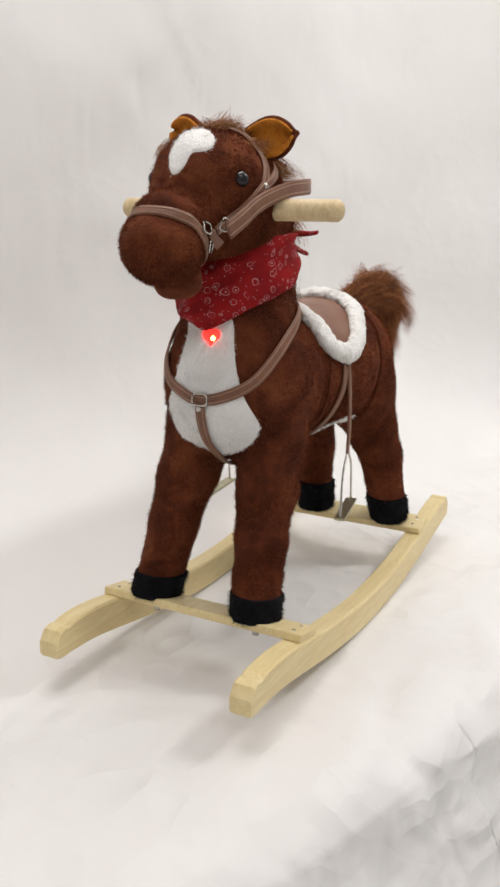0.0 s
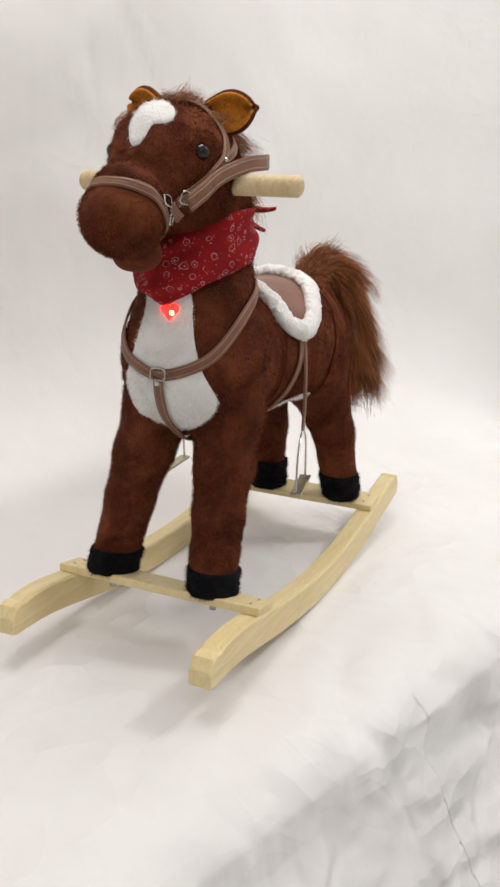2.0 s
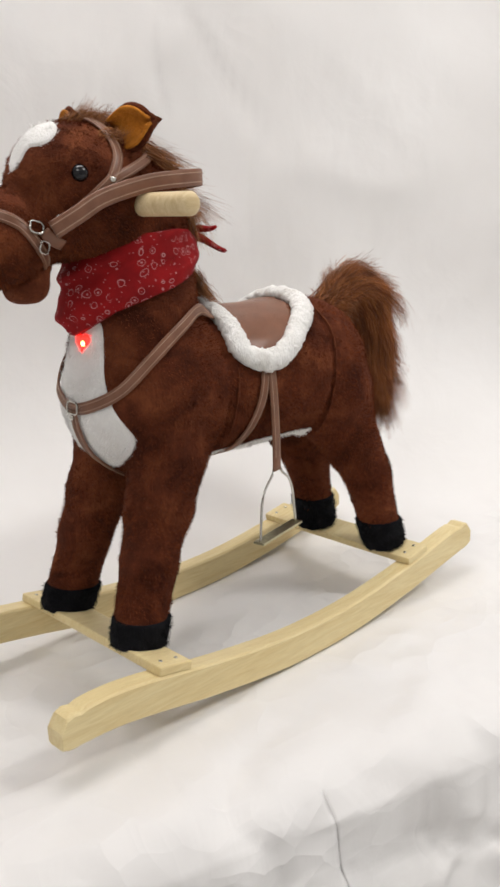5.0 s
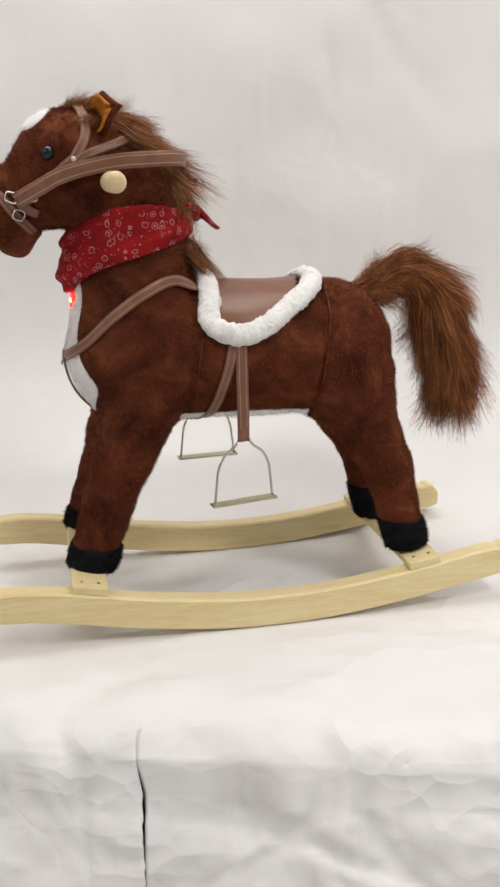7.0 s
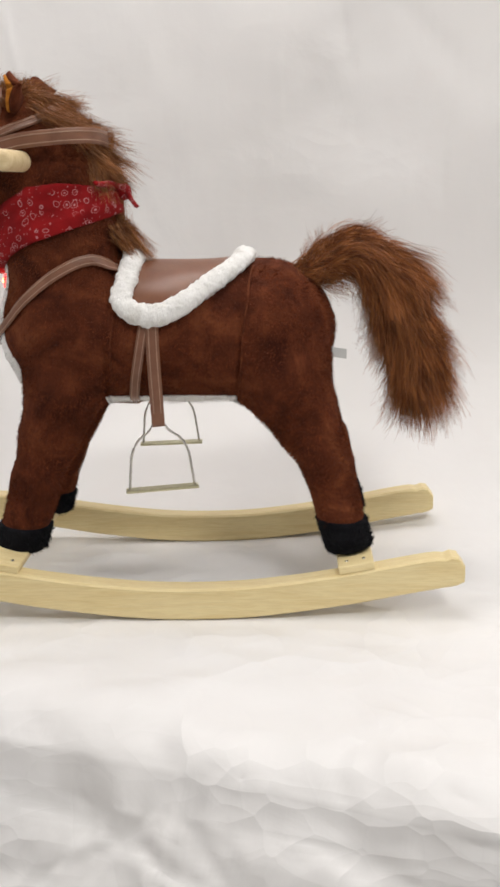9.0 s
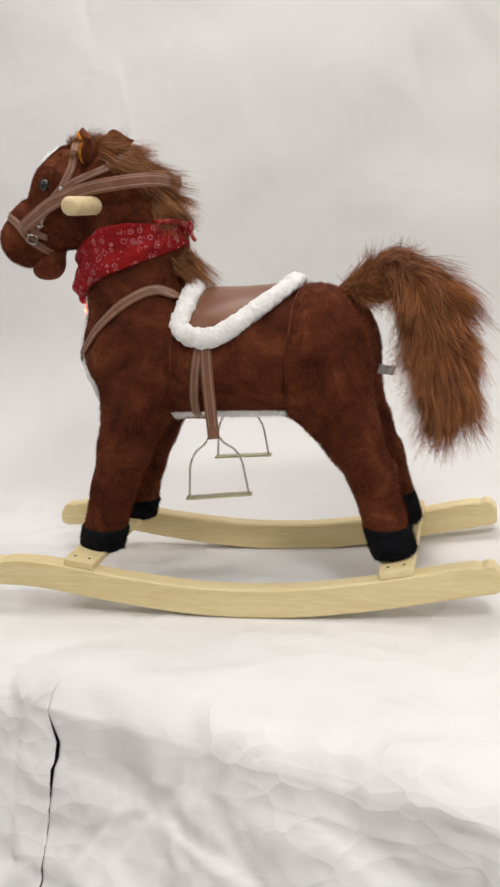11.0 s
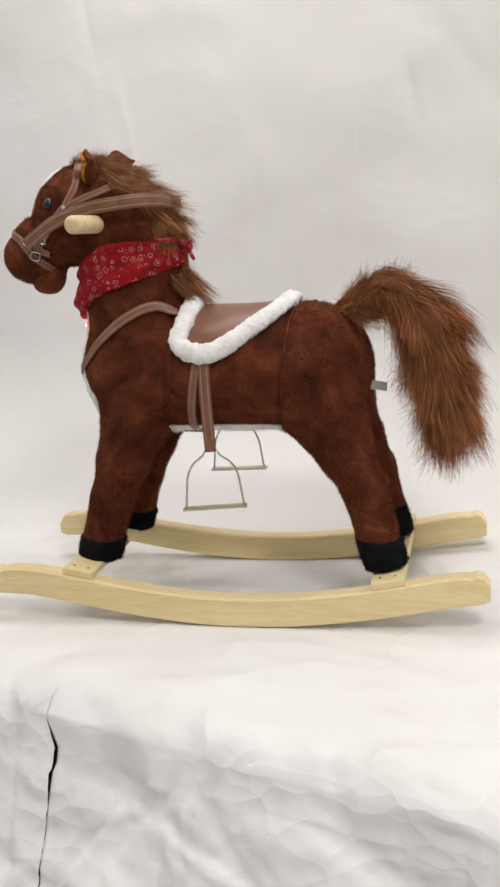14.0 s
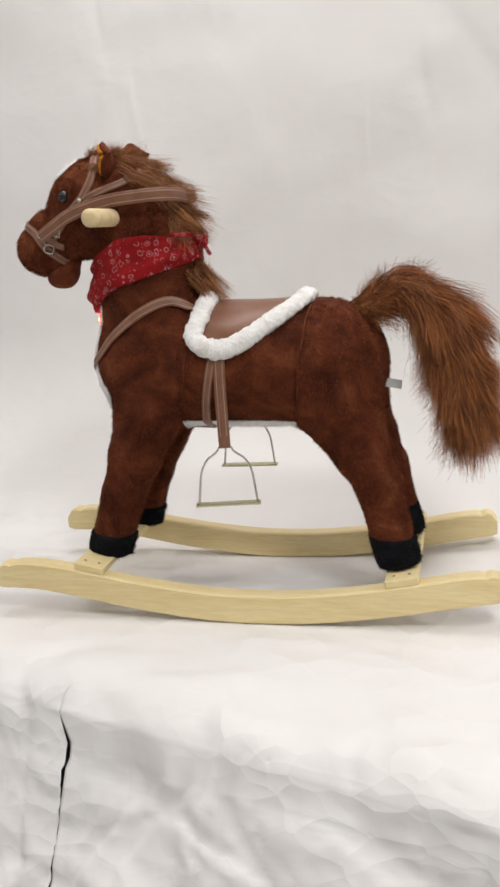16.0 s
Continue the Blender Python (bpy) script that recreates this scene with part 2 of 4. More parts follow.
def surface(sdf, lo, hi, h, rounds=2):
    """The zero surface of a distance function as (vertices, quads)."""
    n = [int(math.ceil((b - a) / h)) + 1 for a, b in zip(lo, hi)]
    axes = [a + h * np.arange(m) for a, m in zip(lo, n)]
    grid = np.stack(np.meshgrid(*axes, indexing="ij"), -1)
    val = sdf(grid)
    neg = val < 0
    total, count = np.zeros((*[m - 1 for m in n], 3)), np.zeros([m - 1 for m in n])
    corners = [(i, j, k) for i in (0, 1) for j in (0, 1) for k in (0, 1)]

    def cut(a, o):
        return a[o[0]: n[0] - 1 + o[0], o[1]: n[1] - 1 + o[1], o[2]: n[2] - 1 + o[2]]

    for a in corners:
        for axis in range(3):
            if a[axis]:
                continue
            b = list(a)
            b[axis] = 1
            va, vb = cut(val, a), cut(val, b)
            hit = (va < 0) != (vb < 0)
            s = np.where(hit, va / np.where(hit, va - vb, 1), 0)[..., None]
            total += np.where(hit[..., None], cut(grid, a) * (1 - s) + cut(grid, b) * s, 0)
            count += hit
    used = count > 0
    index = np.full(used.shape, -1)
    index[used] = np.arange(used.sum())
    verts = total[used] / count[used][:, None]
    quads = []
    for axis in range(3):
        u, v = (axis + 1) % 3, (axis + 2) % 3
        a = [slice(1, -1)] * 3
        b = [slice(1, -1)] * 3
        a[axis], b[axis] = slice(0, n[axis] - 1), slice(1, n[axis])
        first, second = neg[tuple(a)], neg[tuple(b)]
        at = np.argwhere(first != second)
        if not len(at):
            continue
        out = first[tuple(at.T)]
        at = at + np.array([0 if q == axis else 1 for q in range(3)])
        ring = []
        for du, dv in ((0, 0), (1, 0), (1, 1), (0, 1)):
            c = at.copy()
            c[:, u] -= du
            c[:, v] -= dv
            ring.append(index[tuple(c.T)])
        ring = np.stack(ring, 1)
        ring[~out] = ring[~out][:, ::-1]
        quads.append(ring)
    quads = np.concatenate(quads)
    for _ in range(rounds):
        verts = settle(sdf, verts)
    return verts, quads


def slope(sdf, p, e=8e-4):
    g = np.stack([sdf(p + e * d) - sdf(p - e * d) for d in np.eye(3)], -1) / (2 * e)
    return g


def settle(sdf, p, level=0.0):
    """Moves points onto the surface sdf = level."""
    g = slope(sdf, p)
    step = (sdf(p) - level)[..., None] * g / np.maximum((g * g).sum(-1, keepdims=True), 0.2)
    return p - np.clip(step, -0.02, 0.02)


def keep(shape, chosen):
    """The faces of a shape that are chosen (a mask over faces)."""
    verts, faces = shape
    faces = faces[chosen]
    ids, inverse = np.unique(faces, return_inverse=True)
    return verts[ids], inverse.reshape(faces.shape)


def smooth_path(points, count, closed=False):
    """Catmull-Rom through points, evenly spaced."""
    p = np.array(points, float)
    ext = np.vstack([p[-1], p, p[0], p[1]]) if closed else np.vstack([2 * p[0] - p[1], p, 2 * p[-1] - p[-2]])
    out = []
    for a, b, c, d in zip(ext, ext[1:], ext[2:], ext[3:]):
        t = np.linspace(0, 1, 24, endpoint=False)[:, None]
        out.append(0.5 * (2 * b + (c - a) * t + (2 * a - 5 * b + 4 * c - d) * t**2 + (3 * b - a - 3 * c + d) * t**3))
    out = np.vstack(out + [p[:1] if closed else p[-1:]])
    run = np.r_[0, np.cumsum(np.linalg.norm(np.diff(out, axis=0), axis=1))]
    at = np.linspace(0, run[-1], count, endpoint=not closed)
    return np.stack([np.interp(at, run, out[:, i]) for i in range(3)], 1)


def unit(v):
    return v / np.maximum(np.linalg.norm(v, axis=-1, keepdims=True), 1e-9)


def band(path, normals, width, thick, closed=False, shift=0.0, lift=0.0):
    """A flat strap along a path: width across, thick along the normals, with rounded edges."""
    ahead = unit(np.roll(path, -1, 0) - np.roll(path, 1, 0)) if closed else unit(np.gradient(path, axis=0))
    across = unit(np.cross(ahead, normals))
    up = unit(np.cross(across, ahead))
    w, h = width / 2, thick / 2
    ring = [(-w, -0.4 * h), (-w, 0.4 * h), (-0.86 * w, h), (0.86 * w, h), (w, 0.4 * h), (w, -0.4 * h), (0.86 * w, -h), (-0.86 * w, -h)]
    rows = np.stack([path + across * (a + shift) + up * (b + lift) for a, b in ring], 1)
    return sweep(rows, closed)


def sweep(rows, closed=False):
    """Joins rings of points, one per row, into a tube."""
    n, k = rows.shape[:2]
    faces = []
    for i in range(n if closed else n - 1):
        for j in range(k):
            a, b = i * k + j, i * k + (j + 1) % k
            c, d = ((i + 1) % n) * k + (j + 1) % k, ((i + 1) % n) * k + j
            faces.append((a, b, c, d))
    if not closed:
        faces += [tuple(range(k))[::-1], tuple((n - 1) * k + j for j in range(k))]
    return rows.reshape(-1, 3), faces


def tube(path, radius, sides=8, closed=False):
    path = np.asarray(path, float)
    radius = np.broadcast_to(radius, len(path))
    ahead = unit(np.roll(path, -1, 0) - np.roll(path, 1, 0)) if closed else unit(np.gradient(path, axis=0))
    ref = np.where(np.abs(ahead[:, 2:3]) > 0.9, [[1.0, 0, 0]], [[0, 0, 1.0]])
    side = unit(np.cross(ahead, ref))
    up = np.cross(side, ahead)
    ang = np.linspace(0, 2 * np.pi, sides, endpoint=False)
    rows = path[:, None] + radius[:, None, None] * (np.cos(ang)[None, :, None] * side[:, None] + np.sin(ang)[None, :, None] * up[:, None])
    return sweep(rows, closed)


def strands(paths, width):
    """Hairs as thin tapering three-sided strips; paths: hairs x points x 3."""
    n, k = paths.shape[:2]
    rng = np.random.default_rng(5)
    side = unit(rng.normal(size=(n, 1, 3)))
    ahead = unit(np.gradient(paths, axis=1))
    s = unit(np.cross(ahead, side))
    taper = (np.linspace(1, 0.12, k) ** 0.7)[None, :, None] * width
    a, b = paths + s * taper, paths - s * taper
    verts = np.stack([a, b], 2).reshape(-1, 3)
    base = (np.arange(n) * 2 * k)[:, None] + 2 * np.arange(k - 1)[None]
    faces = np.stack([base, base + 1, base + 3, base + 2], -1).reshape(-1, 4)
    return verts, faces


def rounded_box(sx, sy, sz, bevel=0.003, segments=2):
    bm = bmesh.new()
    bmesh.ops.create_cube(bm, size=1)
    bmesh.ops.scale(bm, vec=(sx, sy, sz), verts=bm.verts)
    bmesh.ops.bevel(bm, geom=bm.edges[:], offset=bevel, segments=segments, affect="EDGES", profile=0.5)
    return bm


def moved(bm, m):
    bmesh.ops.transform(bm, matrix=m, verts=bm.verts)
    return bm


# ---- the paper sweep, the table under it and the room ----
EDGE = radians(-17.7)
ALONG, ACROSS = np.array([math.cos(EDGE), math.sin(EDGE), 0]), np.array([-math.sin(EDGE), math.cos(EDGE), 0])
FOLD, WALL, TEAR = -0.385, 0.48, -0.074


def crumple(p, scale, depth, seed):
    """Creased relief: flat facets that meet in sharp folds, and finer folded noise."""
    out = []
    for q in p:
        v = Vector(q) * scale + Vector((seed, 2 * seed, 0))
        bent = v + 0.35 * noise.noise_vector(v * 0.8)
        near = noise.voronoi(bent)[0]
        b = 1 - abs(noise.noise(v * 2.1 + Vector((7, 3, 1)))) * 2
        out.append(depth * (1.1 * (near[0] - 0.5) + 0.25 * b))
    return np.array(out)


def paper_profile(u):
    """Points (v, z) and normals from the hanging front edge over the table top and up the wall."""
    r1, start, rise = 0.08, 0.1, 0.36
    wall = WALL - 1.15 * max(0, u - 0.62) ** 2
    pts = []
    for s in np.linspace(0, 1, 84):
        pts.append((FOLD - 0.225 * (1 - s), -0.56 + s * (0.56 - r1), -0.911, 0.412))
    for a in np.linspace(24.3, 90, 14)[1:]:
        c, s = math.cos(radians(a)), math.sin(radians(a))
        pts.append((FOLD + r1 * 0.911 - r1 * c, -r1 + r1 * s, -c, s))
    for s in np.linspace(0, 1, 42)[1:]:
        pts.append((FOLD + r1 + s * (start - FOLD - r1), 0, 0, 1))
    for a in np.linspace(0, 90, 34)[1:]:
        c, s = math.cos(radians(a)), math.sin(radians(a))
        n = math.hypot(s / (wall - start), c / rise)
        pts.append((start + (wall - start) * s, rise - rise * c, -s / (wall - start) / n, c / rise / n))
    for s in np.linspace(0, 1, 60)[1:]:
        pts.append((wall, rise + s * 1.35, -1, 0))
    return np.array(pts)


def folds(a, b, count, rise, seed, box, ways=(0, np.pi), halves=(0.04, 0.17), widths=(0.01, 0.04)):
    """Sharp straight creases scattered over a sheet with the coordinates a, b."""
    rng = np.random.default_rng(seed)
    out = np.zeros(len(a))
    for _ in range(count):
        ca, cb = rng.uniform(box[0], box[1]), rng.uniform(box[2], box[3])
        way, half, wide = rng.uniform(*ways), rng.uniform(*halves), rng.uniform(*widths)
        along = (a - ca) * np.cos(way) + (b - cb) * np.sin(way)
        off = -(a - ca) * np.sin(way) + (b - cb) * np.cos(way) + 0.12 * along**2 / half
        tent = np.where(off > 0, np.maximum(1 - off / wide, 0), np.maximum(1 + off / (0.3 * wide), 0))
        out += rng.choice([-1, 1]) * rng.uniform(0.4, 1) * rise * wide / 0.03 * tent * np.clip(2 * (1 - np.abs(along) / half), 0, 1)
    return out


def paper_sheet(us, seed=1.0):
    cols, norms = [], []
    for u in us:
        q = paper_profile(u)
        cols.append(u * ALONG + q[:, :1] * ACROSS + q[:, 1:2] * np.array([0, 0, 1]))
        norms.append(q[:, 2:3] * ACROSS + q[:, 3:4] * np.array([0, 0, 1]))
    p, n = np.stack(cols), np.stack(norms)
    flat = p.reshape(-1, 3)
    z, v = flat[:, 2], flat @ ACROSS
    hang = np.clip((-z - 0.015) / 0.07, 0, 1)
    wall = np.clip((z - 0.12) / 0.3, 0, 1)
    front = np.clip((-v - 0.24) / 0.08, 0, 1) * (1 - hang)
    depth = 0.006 * hang + 0.004 * wall + 0.004 * front
    off = crumple(flat, 7.0, 1.0, seed) * depth + crumple(flat, 1.6, 1.0, seed + 4) * (0.02 * wall + 0.007 * hang)
    off += crumple(flat, 17.0, 1.0, seed + 2) * (0.0035 * hang + 0.0006 * wall + 0.0007 * front)
    u = flat @ ALONG
    off += hang * folds(u, z, 150, 0.006, 8, (-0.7, 0.8, -0.5, -0.03))
    off += np.clip(hang + front, 0, 1) * folds(u, z - 0.5 * (v - FOLD) * (z > -0.03), 34, 0.006, 31, (-0.5, 0.9, -0.4, 0.02), (-0.6, 0.05), (0.12, 0.36), (0.025, 0.07))
    off += wall * folds(u, z, 46, 0.0035, 9, (-1.0, 1.2, 0.1, 1.3)) + (1 - hang) * (1 - wall) * folds(u, v, 30, 0.0016, 10, (-0.6, 0.8, -0.4, -0.05))
    p = p + (off - 0.4 * depth).reshape(p.shape[:2])[..., None] * n
    return p


def grid_faces(n, k, flip=False):
    i, j = np.meshgrid(np.arange(n - 1), np.arange(k - 1), indexing="ij")
    a = (i * k + j).ravel()
    f = np.stack([a, a + k, a + k + 1, a + 1], 1)
    return f[:, ::-1] if flip else f


def build_paper():
    left = np.r_[np.linspace(-1.6, -0.7, 30), np.linspace(-0.69, TEAR, 118)]
    right = np.r_[np.linspace(TEAR, 0.7, 146), np.linspace(0.72, 1.5, 34)]
    a, b = paper_sheet(left), paper_sheet(right)
    k = a.shape[1]
    rng = random.Random(3)
    for j in range(k):
        z = a[-1, j, 2]
        down = min(max(-z - 0.012, 0) / 0.08, 1) if a[-1, j] @ ACROSS < -0.3 else 0
        gap = down * (0.12 + 0.88 * max(0, math.sin(31 * z + 1.2) * math.sin(17 * z + 0.4)) ** 0.7) + 0.12 * rng.uniform(-1, 1) * down
        for back, share in enumerate((1.0, 0.86, 0.7, 0.55, 0.42, 0.3, 0.2, 0.1)):
            a[-1 - back, j] -= 0.006 * share * gap * ACROSS
        skew = 0.1 * max(-z - 0.02, 0)
        for sheet, order in ((a, range(-1, -41, -1)), (b, range(40))):
            for back, i in enumerate(order):
                sheet[i, j] += skew * (1 - back / 40) * ALONG
        a[-1, j] += 0.0012 * rng.uniform(-1, 1) * down * ALONG
        b[0, j] += (0.0013 * gap + 0.0004 * down) * ALONG
    verts = np.vstack([a.reshape(-1, 3), b.reshape(-1, 3)])
    faces = np.vstack([grid_faces(len(a), k), grid_faces(len(b), k) + len(a) * k])
    sheet = bmesh.new()
    points = [sheet.verts.new(v) for v in verts]
    for f in faces:
        sheet.faces.new([points[i] for i in f])
    bmesh.ops.remove_doubles(sheet, verts=sheet.verts, dist=1e-5)
    ob = part("backdrop", sheet, PAPER)
    solid = ob.modifiers.new("thickness", "SOLIDIFY")
    solid.thickness, solid.offset = 0.0006, -1
    tagged(ob, "creased white paper sweep, torn where it hangs over the table", "paper backdrop", kind="structure")


build_paper()


def build_table():
    top = rounded_box(2.8, 0.8, 0.05, 0.02, 3)
    m = Matrix.Translation((*(0.055 * ACROSS)[:2], -0.045)) @ Matrix.Rotation(EDGE, 4, "Z")
    root = new("table")
    root.matrix_basis = Matrix.Translation((0, 0, -0.75))
    ob = part("tabletop", moved(top, Matrix.Translation((0, 0, 0.75)) @ m), TABLE, root, smooth=False)
    side = rounded_box(2.7, 0.74, 0.68, 0.01)
    part("cabinet", moved(side, Matrix.Translation((0, 0, 0.34)) @ Matrix.Translation((*(0.06 * ACROSS)[:2], 0)) @ Matrix.Rotation(EDGE, 4, "Z")), TABLE, root, smooth=False)
    tagged(root, "dark wooden table hidden under the white paper", "table")


build_table()


def slab(name, at, size, label, category):
    ob = part(name, moved(rounded_box(*size, 0.01, 1), Matrix.Translation(at)), ROOM, smooth=False)
    tagged(ob, label, category, kind="structure")


slab("floor", (0, -0.6, -0.81), (6.0, 5.6, 0.1), "plain grey floor of the room", "floor")
slab("ceiling", (0, -0.6, 2.35), (6.0, 5.6, 0.1), "plain pale ceiling of the room", "ceiling")
slab("wall_north", (0, 2.25, 0.75), (6.0, 0.1, 3.0), "plain pale wall behind the paper", "wall")
slab("wall_south", (0, -3.45, 0.75), (6.0, 0.1, 3.0), "plain pale wall of the room", "wall")
slab("wall_west", (-3.05, -0.6, 0.75), (0.1, 5.6, 3.0), "plain pale wall of the room", "wall")
slab("wall_east", (3.05, -0.6, 0.75), (0.1, 5.6, 3.0), "plain pale wall of the room", "wall")

# ---- the rocking horse ----
horse = new("rocking_horse")
tagged(horse, "brown plush toy horse with leather tack on pine rockers", "rocking horse")


def wavy(p, size, depth):
    """Slow unevenness of stuffed plush."""
    x, y, z = p[..., 0] / size, p[..., 1] / size, p[..., 2] / size
    return depth * (np.sin(x + 1.3 * np.sin(z)) * np.sin(1.1 * y + 0.7) + 0.6 * np.sin(1.7 * z + 0.9 * x) * np.sin(1.9 * y + 2))


def front_leg(p, side):
    a, b, c, e = (-0.05, -0.056, -0.061, -0.068) if side < 0 else (0.053, 0.064, 0.071, 0.081)
    d = cone(p, (-0.14, a, 0.29), (-0.1615, b, 0.232), 0.053, 0.0395, 0.85)
    d = blend(d, cone(p, (-0.1615, b, 0.232), (-0.1855, c, 0.171), 0.0395, 0.0325, 0.94), 0.012)
    return blend(d, cone(p, (-0.1855, c, 0.171), (-0.213, e, 0.085), 0.0325, 0.0305, 0.97), 0.01)


def hind_leg(p, side):
    a, b, c, e = (-0.06, -0.07, -0.077, -0.087) if side < 0 else (0.034, 0.038, 0.041, 0.046)
    d = cone(p, (0.15, a, 0.30), (0.178, b, 0.24), 0.065, 0.04, 0.82)
    d = blend(d, cone(p, (0.178, b, 0.24), (0.203, c, 0.19), 0.04, 0.032, 0.95), 0.012)
    return blend(d, cone(p, (0.203, c, 0.19), (0.229, e, 0.085), 0.032, 0.0275, 1.0), 0.01)


HOOF_Y = {(True, -1): -0.068, (True, 1): 0.081, (False, -1): -0.087, (False, 1): 0.046}


def torso_form(p):
    d = cone(p, (-0.128, 0.003, 0.355), (0.125, -0.015, 0.356), 0.09, 0.0915, 1.05)
    d = blend(d, cone(p, (-0.136, 0, 0.365), (-0.132, 0, 0.55), 0.084, 0.066, 0.95), 0.03)
    return d


def head_form(p):
    d = ball(p, (-0.178, 0, 0.595), (0.08, 0.066, 0.066))
    d = blend(d, ball(p, (-0.214, 0, 0.603), (0.062, 0.058, 0.058)), 0.03)
    d = blend(d, cone(p, (-0.2, 0, 0.585), (-0.278, 0, 0.555), 0.062, 0.038, 0.95), 0.022)
    d = blend(d, ball(p, (-0.295, 0.006, 0.54), (0.049, 0.0455, 0.043)), 0.006)
    d = blend(d, ball(p, (-0.288, 0.004, 0.572), (0.033, 0.037, 0.025)), 0.003)
    return d


def horse_form(p):
    d = blend(torso_form(p), head_form(p), 0.03)
    for side in (-1, 1):
        d = blend(d, front_leg(p, side), 0.018)
        d = blend(d, hind_leg(p, side), 0.02)
    x, z, y = p[..., 0], p[..., 2], np.abs(p[..., 1])
    for sx, lean in ((0.098, 0.11), (-0.072, 0.1)):
        line = np.abs(x - sx - lean * (z - 0.36))
        d = d + 0.0042 * np.exp(-(line / 0.004) ** 2) * (z > 0.27) * (y > 0.02)
    return d + wavy(p, 0.018, 0.0011)


LO, HI = (-0.37, -0.14, 0.045), (0.27, 0.135, 0.69)
whole = surface(horse_form, LO, HI, 0.005)
mid = whole[0][whole[1]].mean(1)
is_head = mid[:, 2] > 0.52 + 0.12 * (mid[:, 0] + 0.13)
is_leg = (mid[:, 2] < 0.262 + 0.25 * np.abs(mid[:, 1])) & (np.abs(mid[:, 1]) > 0.012) & ((mid[:, 0] < -0.085) | (mid[:, 0] > 0.09)) & ~is_head
is_leg &= mid[:, 2] < 0.275
torso = part("torso", keep(whole, ~is_head & ~is_leg), PLUSH, horse)
head = part("head", keep(whole, is_head), PLUSH, horse)
LEGS, HOOVES, PATCHES = [], [], []
for front in (True, False):
    for side in (-1, 1):
        chosen = is_leg & ((mid[:, 0] < 0) == front) & ((mid[:, 1] < (0.005 if front else -0.018)) == (side < 0))
        leg = part("leg", keep(whole, chosen & (mid[:, 2] > 0.098)), PLUSH, horse)
        LEGS.append((leg, chosen))
        form = front_leg if front else hind_leg
        cx, tilt = (-0.213, -0.12) if front else (0.231, 0.02)

        def hoof(p, form=form, side=side, cx=cx, tilt=tilt):
            z = p[..., 2] + (0.13 if tilt < 0 else 0.02) * (p[..., 0] - cx)
            foot = p[..., 2] + (0.17 if tilt < 0 else -0.17) * (p[..., 0] - cx)
            d = form(p, side) - 0.0035
            return np.maximum(np.maximum(d + wavy(p, 0.005, 0.001), z - (0.111 if tilt < 0 else 0.117 if side < 0 else 0.125)), (0.0785 if tilt < 0 else 0.077) - foot)

        cuff = surface(hoof, (cx - 0.06, HOOF_Y[front, side] - 0.055, 0.045), (cx + 0.06, HOOF_Y[front, side] + 0.055, 0.13), 0.0028, 1)
        HOOVES.append((part("hoof", cuff, BLACK, leg, "black plush hoof cuff"), cuff))


def patch(region, lift=0.002):
    def form(p):
        return np.maximum(np.maximum(horse_form(p) - lift, -horse_form(p) - 0.006), region(p))
    return form


CHEST = [(y, z) for y, _, z in smooth_path([(0, 0, 0.462), (0.028, 0, 0.455), (0.033, 0, 0.42), (0.046, 0, 0.372), (0.061, 0, 0.328), (0.053, 0, 0.303), (0.03, 0, 0.288), (0, 0, 0.278)], 30)] + [(-0.05, 0.37)]
def chest_region(p):
    return np.maximum(polygon(np.abs(p[..., 1]), p[..., 2], CHEST), p[..., 0] + 0.15)


def belly_region(p):
    return np.maximum(np.maximum(p[..., 2] - 0.274 - 0.1 * np.abs(p[..., 1]), -0.085 - p[..., 0]), p[..., 0] - 0.088)


shape = surface(patch(chest_region), (-0.26, -0.085, 0.26), (-0.13, 0.085, 0.48), 0.003, 1)
PATCHES.append((part("chest_patch", shape, WHITE, horse, "white plush chest patch"), shape))
shape = surface(patch(belly_region), (-0.12, -0.1, 0.24), (0.1, 0.1, 0.3), 0.003, 1)
PATCHES.append((part("belly_patch", shape, WHITE, horse, "white plush belly strip"), shape))


def blaze_region(p):
    x, y = p[..., 0], p[..., 1]
    a = np.hypot((x + 0.247) / 0.017, (y + 0.008) / 0.021) - 1
    b = np.hypot((x + 0.262) / 0.017, (y - 0.001) / 0.013) - 1
    return np.maximum(blend(0.02 * a, 0.015 * b, 0.006), 0.6 - p[..., 2])


shape = surface(patch(blaze_region), (-0.30, -0.06, 0.6), (-0.19, 0.06, 0.69), 0.003, 1)
PATCHES.append((part("blaze", shape, WHITE, head, "white plush blaze on the forehead"), shape))
WHITES = (chest_region, belly_region, blaze_region)


